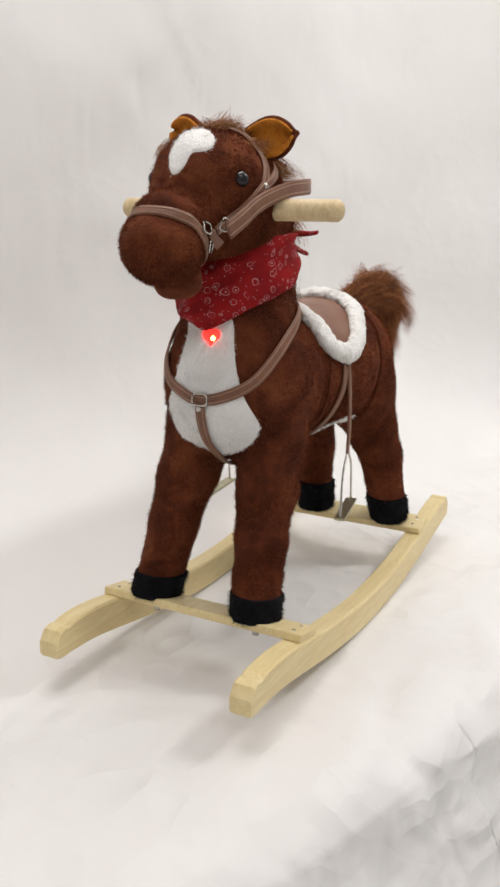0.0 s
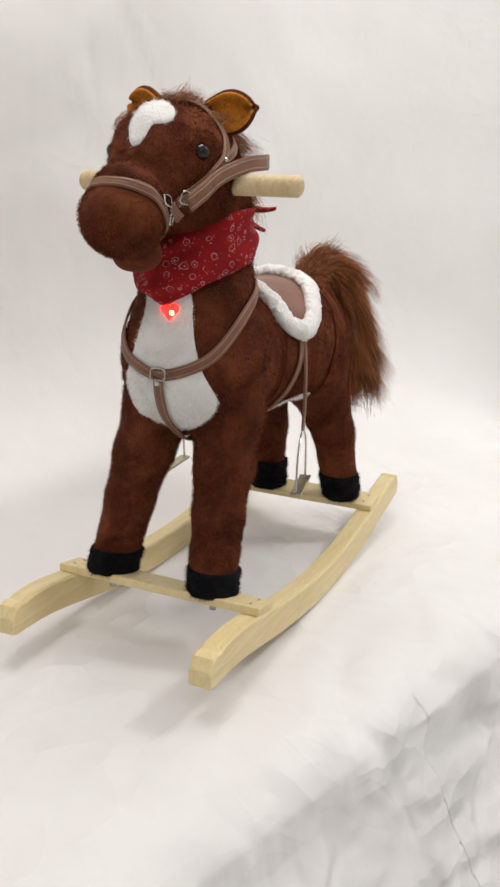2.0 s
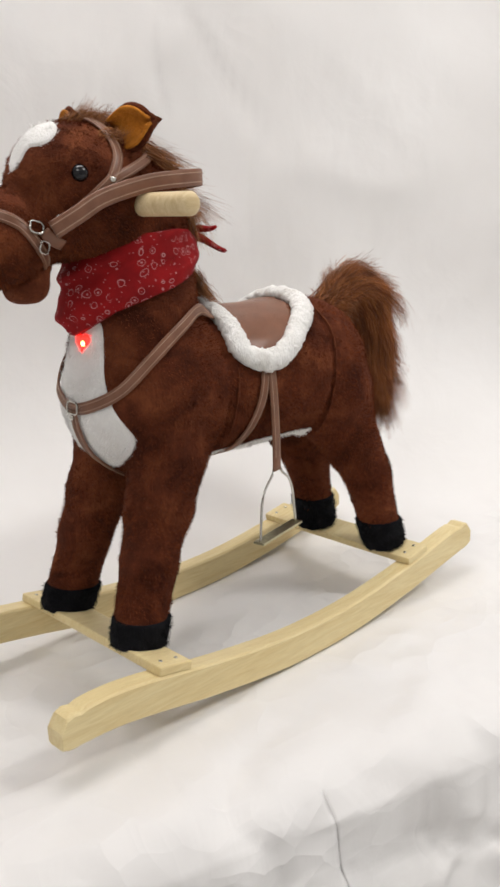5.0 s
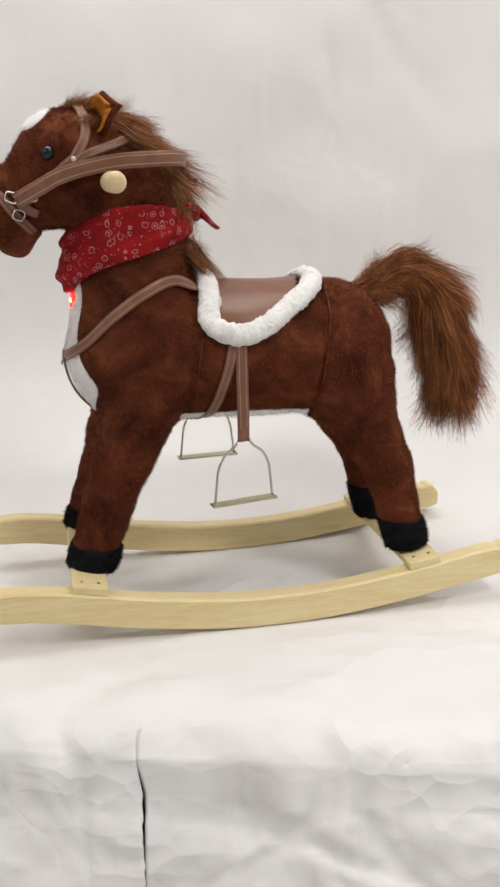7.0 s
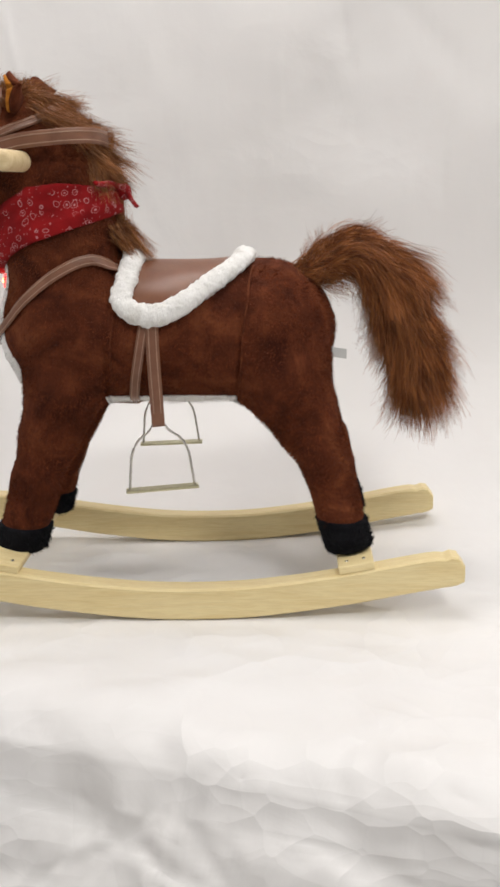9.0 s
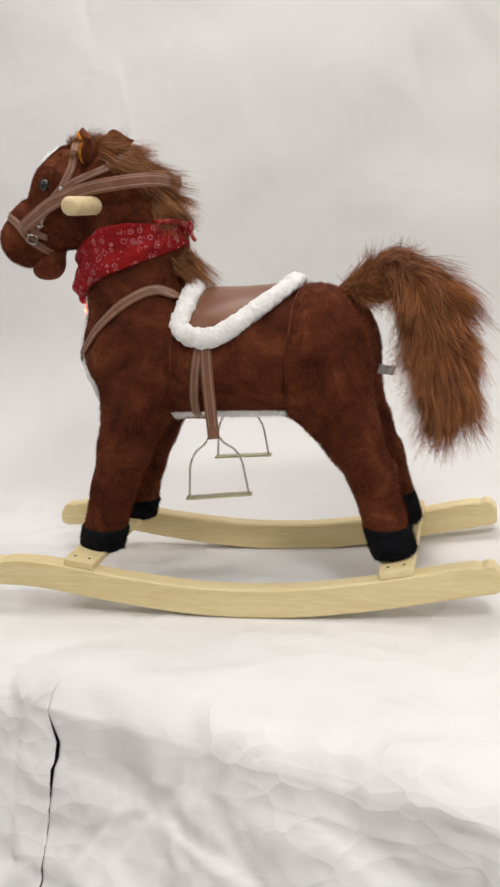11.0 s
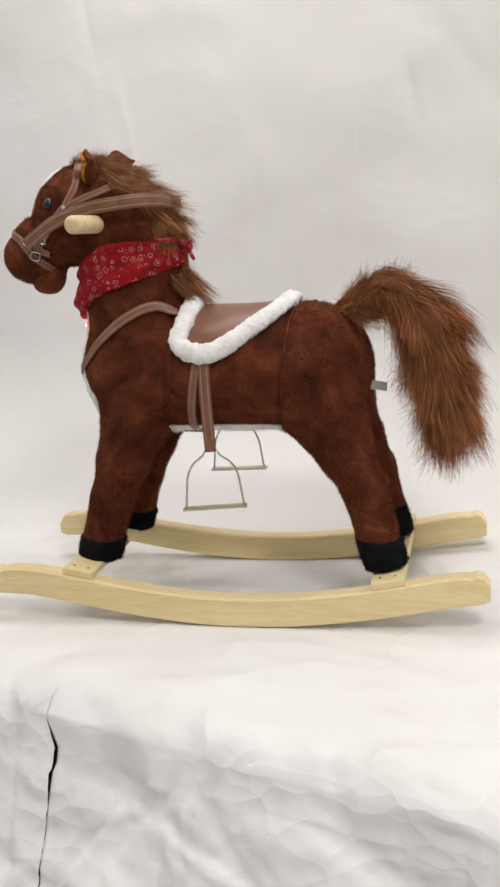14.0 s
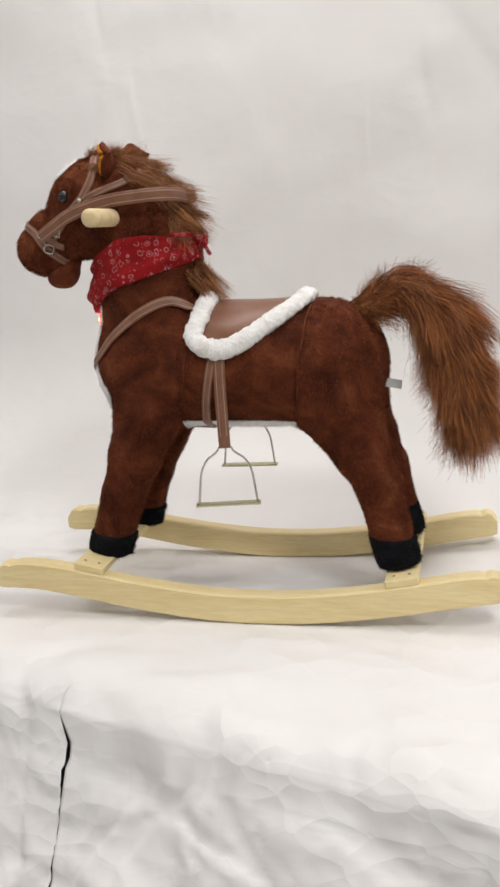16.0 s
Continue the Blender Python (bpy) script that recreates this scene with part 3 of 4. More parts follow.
def pile(shape, count, length, seed, white=False, width=0.00034):
    """Short nap standing on a plush surface, brushed downwards in swirls and matted clumps."""
    rng = np.random.default_rng(seed)
    verts, faces = shape
    corners = verts[faces]
    area = np.linalg.norm(np.cross(corners[:, 2] - corners[:, 0], corners[:, 3] - corners[:, 1]), axis=1)
    pick = rng.choice(len(faces), count, p=area / area.sum())
    s, t = rng.uniform(size=(2, count, 1))
    c = corners[pick]
    root = (c[:, 0] * (1 - s) + c[:, 1] * s) * (1 - t) + (c[:, 3] * (1 - s) + c[:, 2] * s) * t
    normal = unit(slope(horse_form, root))
    x, y, z = root.T
    swirl = np.stack([np.sin(70 * z + 45 * y + 2 * np.sin(38 * x)), np.sin(64 * x - 50 * z + 1), np.sin(58 * x + 61 * y + 2 * np.sin(41 * z))], 1)
    clump = np.stack([np.sin(330 * z + 240 * x + 3 * np.sin(120 * y)), np.sin(300 * x - 260 * z + 2 * np.sin(140 * z)), np.sin(280 * x + 310 * y)], 1)
    ahead = unit(0.8 * normal + np.array([0.3, 0, -0.7]) + 0.5 * swirl + 0.4 * clump + rng.normal(0, 0.22, (count, 3)))
    bare = np.ones(count, bool)
    for region in WHITES:
        bare &= region(root) > (0.0008 if not white else -9)
    k = np.linspace(0, 1, 3)[None, :, None]
    size = (length * rng.uniform(0.5, 1.2, (count, 1, 1)))
    path = root[:, None] - 0.0006 * normal[:, None] + size * (k * ahead[:, None] + 0.25 * k**2 * normal[:, None])
    return strands(path[bare], width)


for ob, chosen, count in ((torso, ~is_head & ~is_leg, 90000), (head, is_head, 52000)):
    nap = part("nap", pile(keep(whole, chosen), count, 0.0036, count), NAP, ob)
    nap["kind"] = "stuff"
for (leg, chosen), seed in zip(LEGS, range(4)):
    nap = part("nap", pile(keep(whole, chosen & (mid[:, 2] > 0.112)), 17000, 0.0036, seed), NAP, leg)
    nap["kind"] = "stuff"
for (ob, shape), count in zip(PATCHES, (16000, 5000, 3500)):
    nap = part("nap", pile(shape, count, 0.0036, count, True), WHITE_NAP, ob)
    nap["kind"] = "stuff"
for leg, cuff in HOOVES:
    nap = part("nap", pile(cuff, 3500, 0.004, 9, True), BLACK_NAP, leg)
    nap["kind"] = "stuff"

# lower jaw, on its hinge
HINGE = (-0.252, 0, 0.527)
jaw_form = lambda p: blend(cone(p, (-0.006, 0, -0.01), (-0.02, 0, -0.03), 0.013, 0.018, 1.5), cone(p, (-0.018, 0, -0.03), (-0.03, 0, -0.034), 0.017, 0.014, 1.5), 0.01) + wavy(p, 0.01, 0.0006)
lower_jaw = part("lower_jaw", surface(jaw_form, (-0.07, -0.05, -0.07), (0.04, 0.05, 0.03), 0.003), PLUSH, horse, "brown plush lower jaw")


def build_ear(side):
    """A rounded cupped ear standing out sideways, its open face forward."""
    def shell(inner):
        verts, n, k = [], 15, 11
        for i in range(n):
            s = i / (n - 1)
            arc = radians(80) * max(s - 0.4, 0) / 0.6
            w = 0.0235 * (0.75 + 0.35 * math.sin(2.6 * s)) * math.cos(arc) * (0.82 if inner else 1)
            rim = s if s < 0.4 else 0.4 + 0.6 * math.sin(arc)
            for j in range(k):
                a = (j / (k - 1) - 0.5) * 2
                length = (0.05 if inner else 0.057) * (s * (1 - a * a) + rim * a * a) + (0.003 if inner else 0)
                verts.append((a * w, length, 0.012 * (1 - a * a) + 0.008 * s * s + (-0.0072 if inner else 0)))
        return np.array(verts), grid_faces(n, k)
    y = Vector((0.1, 0.95 * side, 0.2 if side < 0 else 0.3)).normalized()
    z = Vector((1.0, -0.05 * side, 0.05))
    z = (z - y * z.dot(y)).normalized()
    x = y.cross(z)
    m = Matrix((x, y, z)).transposed().to_4x4()
    m.translation = (-0.172, 0.03 * side - 0.002, 0.65 if side < 0 else 0.653)
    ear = part("ear", shell(False), PLUSH, head, "brown plush ear")
    ear.matrix_basis = m
    mod = ear.modifiers.new("thickness", "SOLIDIFY")
    mod.thickness, mod.offset = 0.006, 1
    inner = part("inner_ear", shell(True), INNER, ear, "orange plush ear lining")
    mod = inner.modifiers.new("thickness", "SOLIDIFY")
    mod.thickness, mod.offset = 0.003, 0


for side in (-1, 1):
    build_ear(side)
    bm = bmesh.new()
    bmesh.ops.create_uvsphere(bm, u_segments=20, v_segments=14, radius=0.0092)
    at = settle(horse_form, np.array([[-0.236 if side < 0 else -0.224, 0.06 * side, 0.611]]), 0.0)
    at = settle(horse_form, at, -0.0025)[0]
    part("eye", moved(bm, Matrix.Translation(at)), GLOSS, head, "glossy black eye")


# mane and forelock
def build_mane(locks=240, hairs=110):
    """Shaggy locks along the crest of the neck, each drawn together towards its tip."""
    rng = np.random.default_rng(11)
    ridge = smooth_path([(-0.212, 0, 0.66), (-0.185, 0, 0.667), (-0.15, 0, 0.655), (-0.11, 0, 0.625), (-0.083, 0, 0.58), (-0.07, 0, 0.53), (-0.054, 0, 0.48)], 60)
    flow = unit(np.gradient(ridge, axis=0))
    at = rng.uniform(0, 59, locks).astype(int)
    y = rng.normal(0, 0.0165, locks)
    root = ridge[at] + np.stack([rng.normal(0, 0.004, locks), y, -np.abs(y) * 0.35 - 0.004], 1)
    out = np.cross(flow[at], np.array([0, 1.0, 0]))
    high = ridge[at, 2]
    length = rng.uniform(0.026, 0.052, locks) * np.where(at < 12, 0.65, 1) * np.where((high > 0.54) & (high < 0.6), 0.75, 1) * np.where(high < 0.52, 0.7, 1)
    away = unit(flow[at] + rng.uniform(0.15, 0.8, locks)[:, None] * out + np.stack([rng.normal(0, 0.25, locks), 9 * y + rng.normal(0, 0.3, locks), rng.normal(0, 0.12, locks)], 1))
    curl = rng.normal(0, 0.3, (locks, 3))
    wave, phase = rng.normal(0, 0.0035, (locks, 3)), rng.uniform(0, 6.28, locks)
    free = (root[:, 2] > 0.556) | (root[:, 2] < 0.505)
    pick = np.repeat(np.nonzero(free)[0], hairs)
    n = len(pick)
    s = np.linspace(0, 1, 7)[None, :, None]
    size = (length[pick] * rng.uniform(0.6, 1.12, n))[:, None, None]
    sag = np.array([0.1, 0, -0.45])
    spread = rng.normal(0, 0.0048, (n, 1, 3))
    path = root[pick][:, None] + size * (s * away[pick][:, None] + s**2 * (sag + curl[pick][:, None] + rng.normal(0, 0.11, (n, 1, 3))))
    path = path + spread * (1 - 0.35 * s) + wave[pick][:, None] * np.sin(7 * s + phase[pick][:, None, None]) * s
    return strands(path, 0.00032)


mane = part("mane", build_mane(), MANE_HAIR, head, "shaggy light brown mane")
mane["kind"] = "stuff"

# tail, on its pivot at the root
ROOT = np.array([0.184, -0.018, 0.428])


def build_tail(locks=330, hairs=112):
    """Shaggy locks round a curved core: they stand out at the crest and fall in a wide brush."""
    rng = np.random.default_rng(21)
    core = smooth_path([(-0.012, 0, -0.004), (0.035, 0, 0.024), (0.075, 0, 0.022), (0.111, 0, -0.012), (0.128, 0, -0.062), (0.139, 0, -0.108), (0.147, 0, -0.146)], 80)
    flow = unit(np.gradient(core, axis=0))
    run = np.r_[0, np.cumsum(np.linalg.norm(np.diff(core, axis=0), axis=1))]
    along = np.minimum(rng.uniform(0, 1, locks) ** 0.9 * 72, 79).astype(int)
    ang = rng.uniform(0, 2 * np.pi, locks)
    thick = np.interp(along, [0, 8, 20, 40, 60, 79], [0.017, 0.025, 0.031, 0.032, 0.03, 0.023])
    r = thick * rng.uniform(0.03, 1.0, locks) ** 0.5
    side = np.array([0, 1.0, 0])
    up = np.cross(flow[along], side)
    radial = np.cos(ang)[:, None] * side * 0.9 - np.sin(ang)[:, None] * up
    length = rng.uniform(0.05, 0.095, locks) * np.interp(along, [0, 12, 60], [0.62, 0.9, 1])
    flare = np.interp(along, [0, 10, 34, 50, 79], [0.0, 0.006, 0.022, 0.01, 0.006]) * rng.uniform(0.2, 1.3, locks)
    curl = rng.normal(0, 0.0105, (locks, 3))
    wave, phase = rng.normal(0, 0.0045, (locks, 3)), rng.uniform(0, 6.28, locks)
    pick = np.repeat(np.arange(locks), hairs)
    n, k = len(pick), 9
    size = length[pick] * rng.uniform(0.6, 1.12, n)
    start = np.clip(run[along[pick]] + rng.normal(0, 0.005, n), 0, run[-1])
    loose = rng.normal(0, 0.0062, (n, 3))
    stray = rng.normal(0, 0.0065, (n, 3))
    path = np.zeros((n, k, 3))
    for i, s in enumerate(np.linspace(0, 1, k)):
        where = start + s * size
        c = np.stack([np.interp(where, run, core[:, a]) for a in range(3)], 1)
        c = c + np.maximum(where - run[-1], 0)[:, None] * np.array([0.22, 0, -1.0])
        spread = 0.35 + 1.1 * s - 0.4 * s**2
        path[:, i] = c + (r[pick] * spread + flare[pick] * s**1.3)[:, None] * radial[pick] + (curl[pick] + stray) * s**1.5 + loose * (1 - 0.45 * s) + np.array([0, 0, -0.012]) * s**2 + wave[pick] * s * np.sin(7.5 * s + phase[pick])[:, None]
    return strands(path, 0.00042)


tail = part("tail", build_tail(), TAIL_HAIR, horse, "bushy long-haired brown tail")
tail.location = ROOT


# raised seams down the flanks
for side in (-1, 1):
    for rows in ([(0.112, 0.05, 0.447), (0.108, 0.095, 0.41), (0.103, 0.105, 0.36), (0.097, 0.1, 0.31), (0.093, 0.08, 0.272)], [(-0.06, 0.1, 0.39), (-0.067, 0.1, 0.345), (-0.075, 0.09, 0.295)]):
        path = smooth_path([(x, y * side, z) for x, y, z in rows], 40)
        for _ in range(4):
            path = settle(horse_form, path, 0.0012)
        part("seam", tube(path, 0.0013, 6), SEAM, torso, "raised plush seam")


# saddle
SADDLE = [(-0.03, 0.6), (-0.03, 0.462), (-0.046, 0.44), (-0.05, 0.41), (-0.034, 0.391), (-0.005, 0.387), (0.026, 0.399), (0.056, 0.426), (0.085, 0.45), (0.1, 0.466), (0.1, 0.6)]
saddle = part("saddle", surface(patch(lambda p: np.maximum(polygon(p[..., 0], p[..., 2], SADDLE), 0.37 - p[..., 2]), 0.0035), (-0.06, -0.11, 0.37), (0.13, 0.11, 0.48), 0.0032, 1), SEAT, horse, "smooth brown leather saddle flap")


def build_trim():
    half = [(-0.033, -0.03, 0.468), (-0.044, -0.075, 0.445), (-0.05, -0.09, 0.413), (-0.034, -0.095, 0.393), (-0.005, -0.095, 0.388), (0.026, -0.095, 0.4), (0.056, -0.09, 0.427), (0.085, -0.07, 0.452), (0.099, -0.035, 0.466)]
    loop = [(-0.03, 0, 0.475)] + half + [(0.103, 0, 0.468)] + [(x, -y, z) for x, y, z in half[::-1]]
    path = smooth_path(loop, 360, True)
    for _ in range(3):
        path = settle(horse_form, path, 0.006)
    for _ in range(4):
        path = (np.roll(path, 1, 0) + 2 * path + np.roll(path, -1, 0)) / 4
    normal = unit(slope(horse_form, path))
    ahead = unit(np.roll(path, -1, 0) - np.roll(path, 1, 0))
    across = unit(np.cross(ahead, normal))
    ang = np.linspace(0, 2 * np.pi, 22, endpoint=False)
    ring = 0.0135 * np.cos(ang)[None, :, None] * across[:, None] + 0.0095 * np.sin(ang)[None, :, None] * normal[:, None]
    rows = path[:, None] + ring
    curls = [0.6 * noise.noise(Vector(q) * 170) + 0.5 * abs(noise.noise(Vector(q) * 330)) for q in rows.reshape(-1, 3)]
    rows = path[:, None] + ring * (1 + 0.34 * np.array(curls).reshape(rows.shape[:2])[..., None])
    return sweep(rows, True)


part("fleece_trim", build_trim(), FLEECE, saddle, "curly white fleece trim")


# straps
def strap(name, points, width, parent, count=60, closed=False, lie=True, lift=0.002, label="", thick=0.0022, stitched=True):
    path = smooth_path(points, count, closed)
    if lie:
        for _ in range(4):
            path = settle(horse_form, path, lift)
        for _ in range(3):
            inner = (np.roll(path, 1, 0) + 2 * path + np.roll(path, -1, 0)) / 4
            path = inner if closed else np.vstack([path[:1], inner[1:-1], path[-1:]])
    normal = unit(slope(horse_form, path))
    if not lie:
        normal = unit(path * np.array([0.5, 1.5, 0]) + np.array([0.1, 0, 0]))
    ob = part(name, band(path, normal, width, thick, closed), LEATHER, parent, label)
    if stitched:
        for s in (-0.27, 0.27):
            part("stitch_line", band(path, normal, width * 0.07, 0.0008, closed, s * width, thick * 0.62), STITCH, ob)
    return ob


def mirror(points):
    return [(x, -y, z) for x, y, z in points[::-1]]


half = [(-0.045, -0.07, 0.468), (-0.095, -0.085, 0.459), (-0.14, -0.085, 0.438), (-0.178, -0.08, 0.411), (-0.21, -0.06, 0.378), (-0.232, -0.025, 0.36)]
strap("breast_strap", half + [(-0.24, 0, 0.355)] + mirror(half), 0.014, horse, 90, lift=0.004, label="stitched brown leather breast strap")
strap("martingale_strap", [(-0.238, 0, 0.352), (-0.235, 0, 0.315), (-0.215, 0, 0.275), (-0.17, 0, 0.262), (-0.11, 0, 0.26), (-0.05, 0, 0.258)], 0.013, horse, 50, lift=0.006, label="stitched brown leather strap down the chest")
half = [(-0.019, -0.095, 0.385), (-0.028, -0.095, 0.345), (-0.04, -0.09, 0.3), (-0.047, -0.06, 0.268)]
strap("girth_strap", half + [(-0.05, 0, 0.258)] + mirror(half), 0.013, horse, 70, lift=0.003, label="brown leather girth strap")


def flat_ring(w, h, r, m):
    """A small rounded wire loop."""
    pts = [(w / 2 * math.cos(a) * (1 + 0.18 * math.sin(2 * a) ** 2), h / 2 * math.sin(a) * (1 + 0.18 * math.sin(2 * a) ** 2), 0) for a in np.linspace(0, 2 * np.pi, 24, endpoint=False)]
    pts = [tuple(m @ Vector(p)) for p in pts]
    return tube(pts, r, 6, True)


def facing(at, normal, up=(0, 0, 1)):
    z = Vector(normal).normalized()
    x = Vector(up).cross(z).normalized()
    m = Matrix((x, z.cross(x), z)).transposed().to_4x4()
    m.translation = at
    return m


def stud(name, at, normal, r, parent):
    bm = bmesh.new()
    bmesh.ops.create_uvsphere(bm, u_segments=12, v_segments=8, radius=r)
    bmesh.ops.scale(bm, vec=(1, 1, 0.45), verts=bm.verts)
    return part(name, moved(bm, facing(at, normal)), STEEL, parent, "small chrome rivet")


part("breast_ring", flat_ring(0.02, 0.014, 0.0012, facing((-0.2325, 0, 0.357), (-1, 0, 0.1))), STEEL, horse, "chrome ring")
stud("rivet", (-0.2345, 0, 0.346), (-1, 0, 0.1), 0.0035, horse)

for side in (-1, 1):
    turn = Matrix.Translation((-0.01 if side < 0 else -0.024, side * 0.1 - 0.004, 0)) @ Matrix.Rotation(radians(12 if side < 0 else 4), 4, "Z")
    path = smooth_path([(0.0, 0.004 * -side, 0.385), (-0.001, 0, 0.34), (-0.0005, 0.001 * side, 0.29), (0.0, 0, 0.25)], 24)
    path = np.array([turn @ Vector(p) for p in path])
    normal = np.tile(np.array(turn.to_3x3() @ Vector((0, side, 0))), (24, 1))
    hang = part("stirrup_strap", band(path, normal, 0.0165, 0.003), LEATHER, horse, "stitched brown leather stirrup strap")
    for s in (-0.27, 0.27):
        part("stitch_line", band(path[:21], normal[:21], 0.0012, 0.0008, False, s * 0.0165, 0.0018), STITCH, hang)
    drop = 0.0 if side < 0 else 0.004
    outline = [(-0.0085, 0, 0.2515), (-0.013, 0, 0.244), (-0.027, 0, 0.233), (-0.036, 0, 0.215), (-0.0392, 0, 0.192), (-0.0412, 0, 0.174), (-0.0415, 0, 0.1685), (-0.037, 0, 0.1675)]
    wire = smooth_path(outline + [(-x, y, z) for x, y, z in outline[::-1]], 60)
    wire = np.array([turn @ Vector(p) for p in wire]) + np.array([0, 0, drop])
    stirrup = part("stirrup", tube(wire, 0.0016, 8), STEEL, horse, "bent steel wire stirrup")
    bm = moved(rounded_box(0.093, 0.016, 0.0035, 0.0012), turn @ Matrix.Translation((0, 0, 0.1675 + drop)))
    part("tread", bm, BRASS, stirrup, "flat brassy steel tread", smooth=False)

# bridle
bridle = strap("noseband", [(-0.322, 0, 0.578), (-0.306, -0.04, 0.568), (-0.283, -0.06, 0.55), (-0.268, -0.052, 0.53), (-0.258, -0.03, 0.517), (-0.254, 0, 0.512), (-0.258, 0.03, 0.517), (-0.268, 0.052, 0.53), (-0.283, 0.06, 0.55), (-0.306, 0.04, 0.568)], 0.012, horse, 70, True, label="stitched brown leather noseband")
half = [(-0.205, -0.07, 0.603), (-0.19, -0.066, 0.63), (-0.19, -0.05, 0.655)]
strap("browband", half + [(-0.198, 0, 0.67)] + mirror(half), 0.012, head, 60, label="stitched brown leather browband")
half = [(-0.205, -0.07, 0.602), (-0.17, -0.07, 0.617), (-0.135, -0.06, 0.634), (-0.118, -0.03, 0.65)]
strap("crown_strap", half + [(-0.115, 0, 0.655)] + mirror(half), 0.011, head, 60, label="brown leather crown strap")
half = [(-0.276, -0.064, 0.556), (-0.25, -0.07, 0.57), (-0.218, -0.074, 0.586), (-0.164, -0.079, 0.599), (-0.115, -0.08, 0.603), (-0.083, -0.07, 0.604), (-0.069, -0.045, 0.603)]
strap("rein", half + [(-0.065, 0, 0.6)] + mirror(half), 0.0185, head, 100, lie=False, label="stitched brown leather rein")
for side in (-1, 1):
    strap("cheek_strap", [(-0.205, 0.072 * side, 0.604), (-0.235, 0.067 * side, 0.58), (-0.268, 0.06 * side, 0.552)], 0.012, head, 24, lift=0.003, label="brown leather cheek strap")
    strap("chin_strap", [(-0.274, 0.06 * side, 0.553), (-0.264, 0.06 * side, 0.541), (-0.252, 0.055 * side, 0.529)], 0.012, head, 12, lift=0.004, stitched=False, label="brown leather chin strap")
    for x, z, w, h in ((-0.279, 0.556, 0.015, 0.012), (-0.262, 0.558, 0.013, 0.014), (-0.27, 0.537, 0.014, 0.012)):
        at = settle(horse_form, settle(horse_form, np.array([[x, 0.062 * side, z]]), 0.005), 0.005)
        part("buckle", flat_ring(w, h, 0.0012, facing(at[0], slope(horse_form, at)[0], (0.3, 0, 1))), STEEL, bridle, "chrome buckle loop")
    at = settle(horse_form, settle(horse_form, np.array([[-0.205, 0.07 * side, 0.603]]), 0.005), 0.005)
    stud("rivet", at[0], slope(horse_form, at)[0], 0.0035, head)


# handle through the head
def build_handle():
    r, half = 0.0125, 0.149
    prof = [(-half, 0.0), (-half + 0.0003, 0.006), (-half + 0.002, 0.0095), (-half + 0.006, r), (half - 0.006, r), (half - 0.002, 0.0095), (half - 0.0003, 0.006), (half, 0.0)]
    rows = np.array([[(-0.163 + w * math.cos(a), y, 0.577 + w * math.sin(a)) for a in np.linspace(0, 2 * np.pi, 24, endpoint=False)] for y, w in [(y, max(w, 1e-4)) for y, w in prof]])
    return sweep(rows[:, ::-1])


part("handle", build_handle(), wood("turned_pine", (0.6, 0.45, 0.24), (0.72, 0.58, 0.35)), horse, "turned pine handle through the head")


# heart-shaped light on the chest
def build_heart(size, depth):
    bm = bmesh.new()
    pts = []
    for a in np.linspace(0, 2 * np.pi, 40, endpoint=False):
        pts.append((16 * math.sin(a) ** 3 / 34 * size, (13 * math.cos(a) - 5 * math.cos(2 * a) - 2 * math.cos(3 * a) - math.cos(4 * a)) / 34 * size))
    rings = [[bm.verts.new((x * s, y * s, z * depth)) for x, y in pts] for s, z in ((1, 0), (1, 0.5), (0.85, 0.85), (0.5, 1.0))]
    for a, b in zip(rings, rings[1:]):
        for i in range(40):
            bm.faces.new((a[i], a[(i + 1) % 40], b[(i + 1) % 40], b[i]))
    bm.faces.new(rings[-1])
    bm.faces.new(rings[0][::-1])
    return bm


at = settle(horse_form, settle(horse_form, np.array([[-0.21, -0.006, 0.43]]), 0.0002), 0.0002)
heart = part("heart_light", moved(build_heart(0.024, 0.005), facing(at[0], slope(horse_form, at)[0])), GLOW, horse, "glowing red heart-shaped light")
bm = bmesh.new()
bmesh.ops.create_uvsphere(bm, u_segments=14, v_segments=10, radius=0.0034)
part("diode", moved(bm, Matrix.Translation(at[0] + np.array([-0.0032, -0.004, -0.001]))), BULB, heart, "bright glowing diode")

# sewn-in tag under the tail
part("care_tag", moved(rounded_box(0.024, 0.015, 0.0012, 0.0004), pose(0.222, -0.005, 0.32, 50, 12, 8)), TAG, horse, "small white sewn-in tag", smooth=False)


# rockers and crossbars
def rocker_line(x, top):
    d = abs(x - 0.03)
    z = np.interp(d, [0, 0.06, 0.12, 0.2, 0.28, 0.34, 0.41], [0, 0.0015, 0.0075, 0.019, 0.0345, 0.044, 0.043])
    return z + (np.interp(d, [0, 0.3, 0.4], [0.043, 0.043, 0.039]) if top else 0)


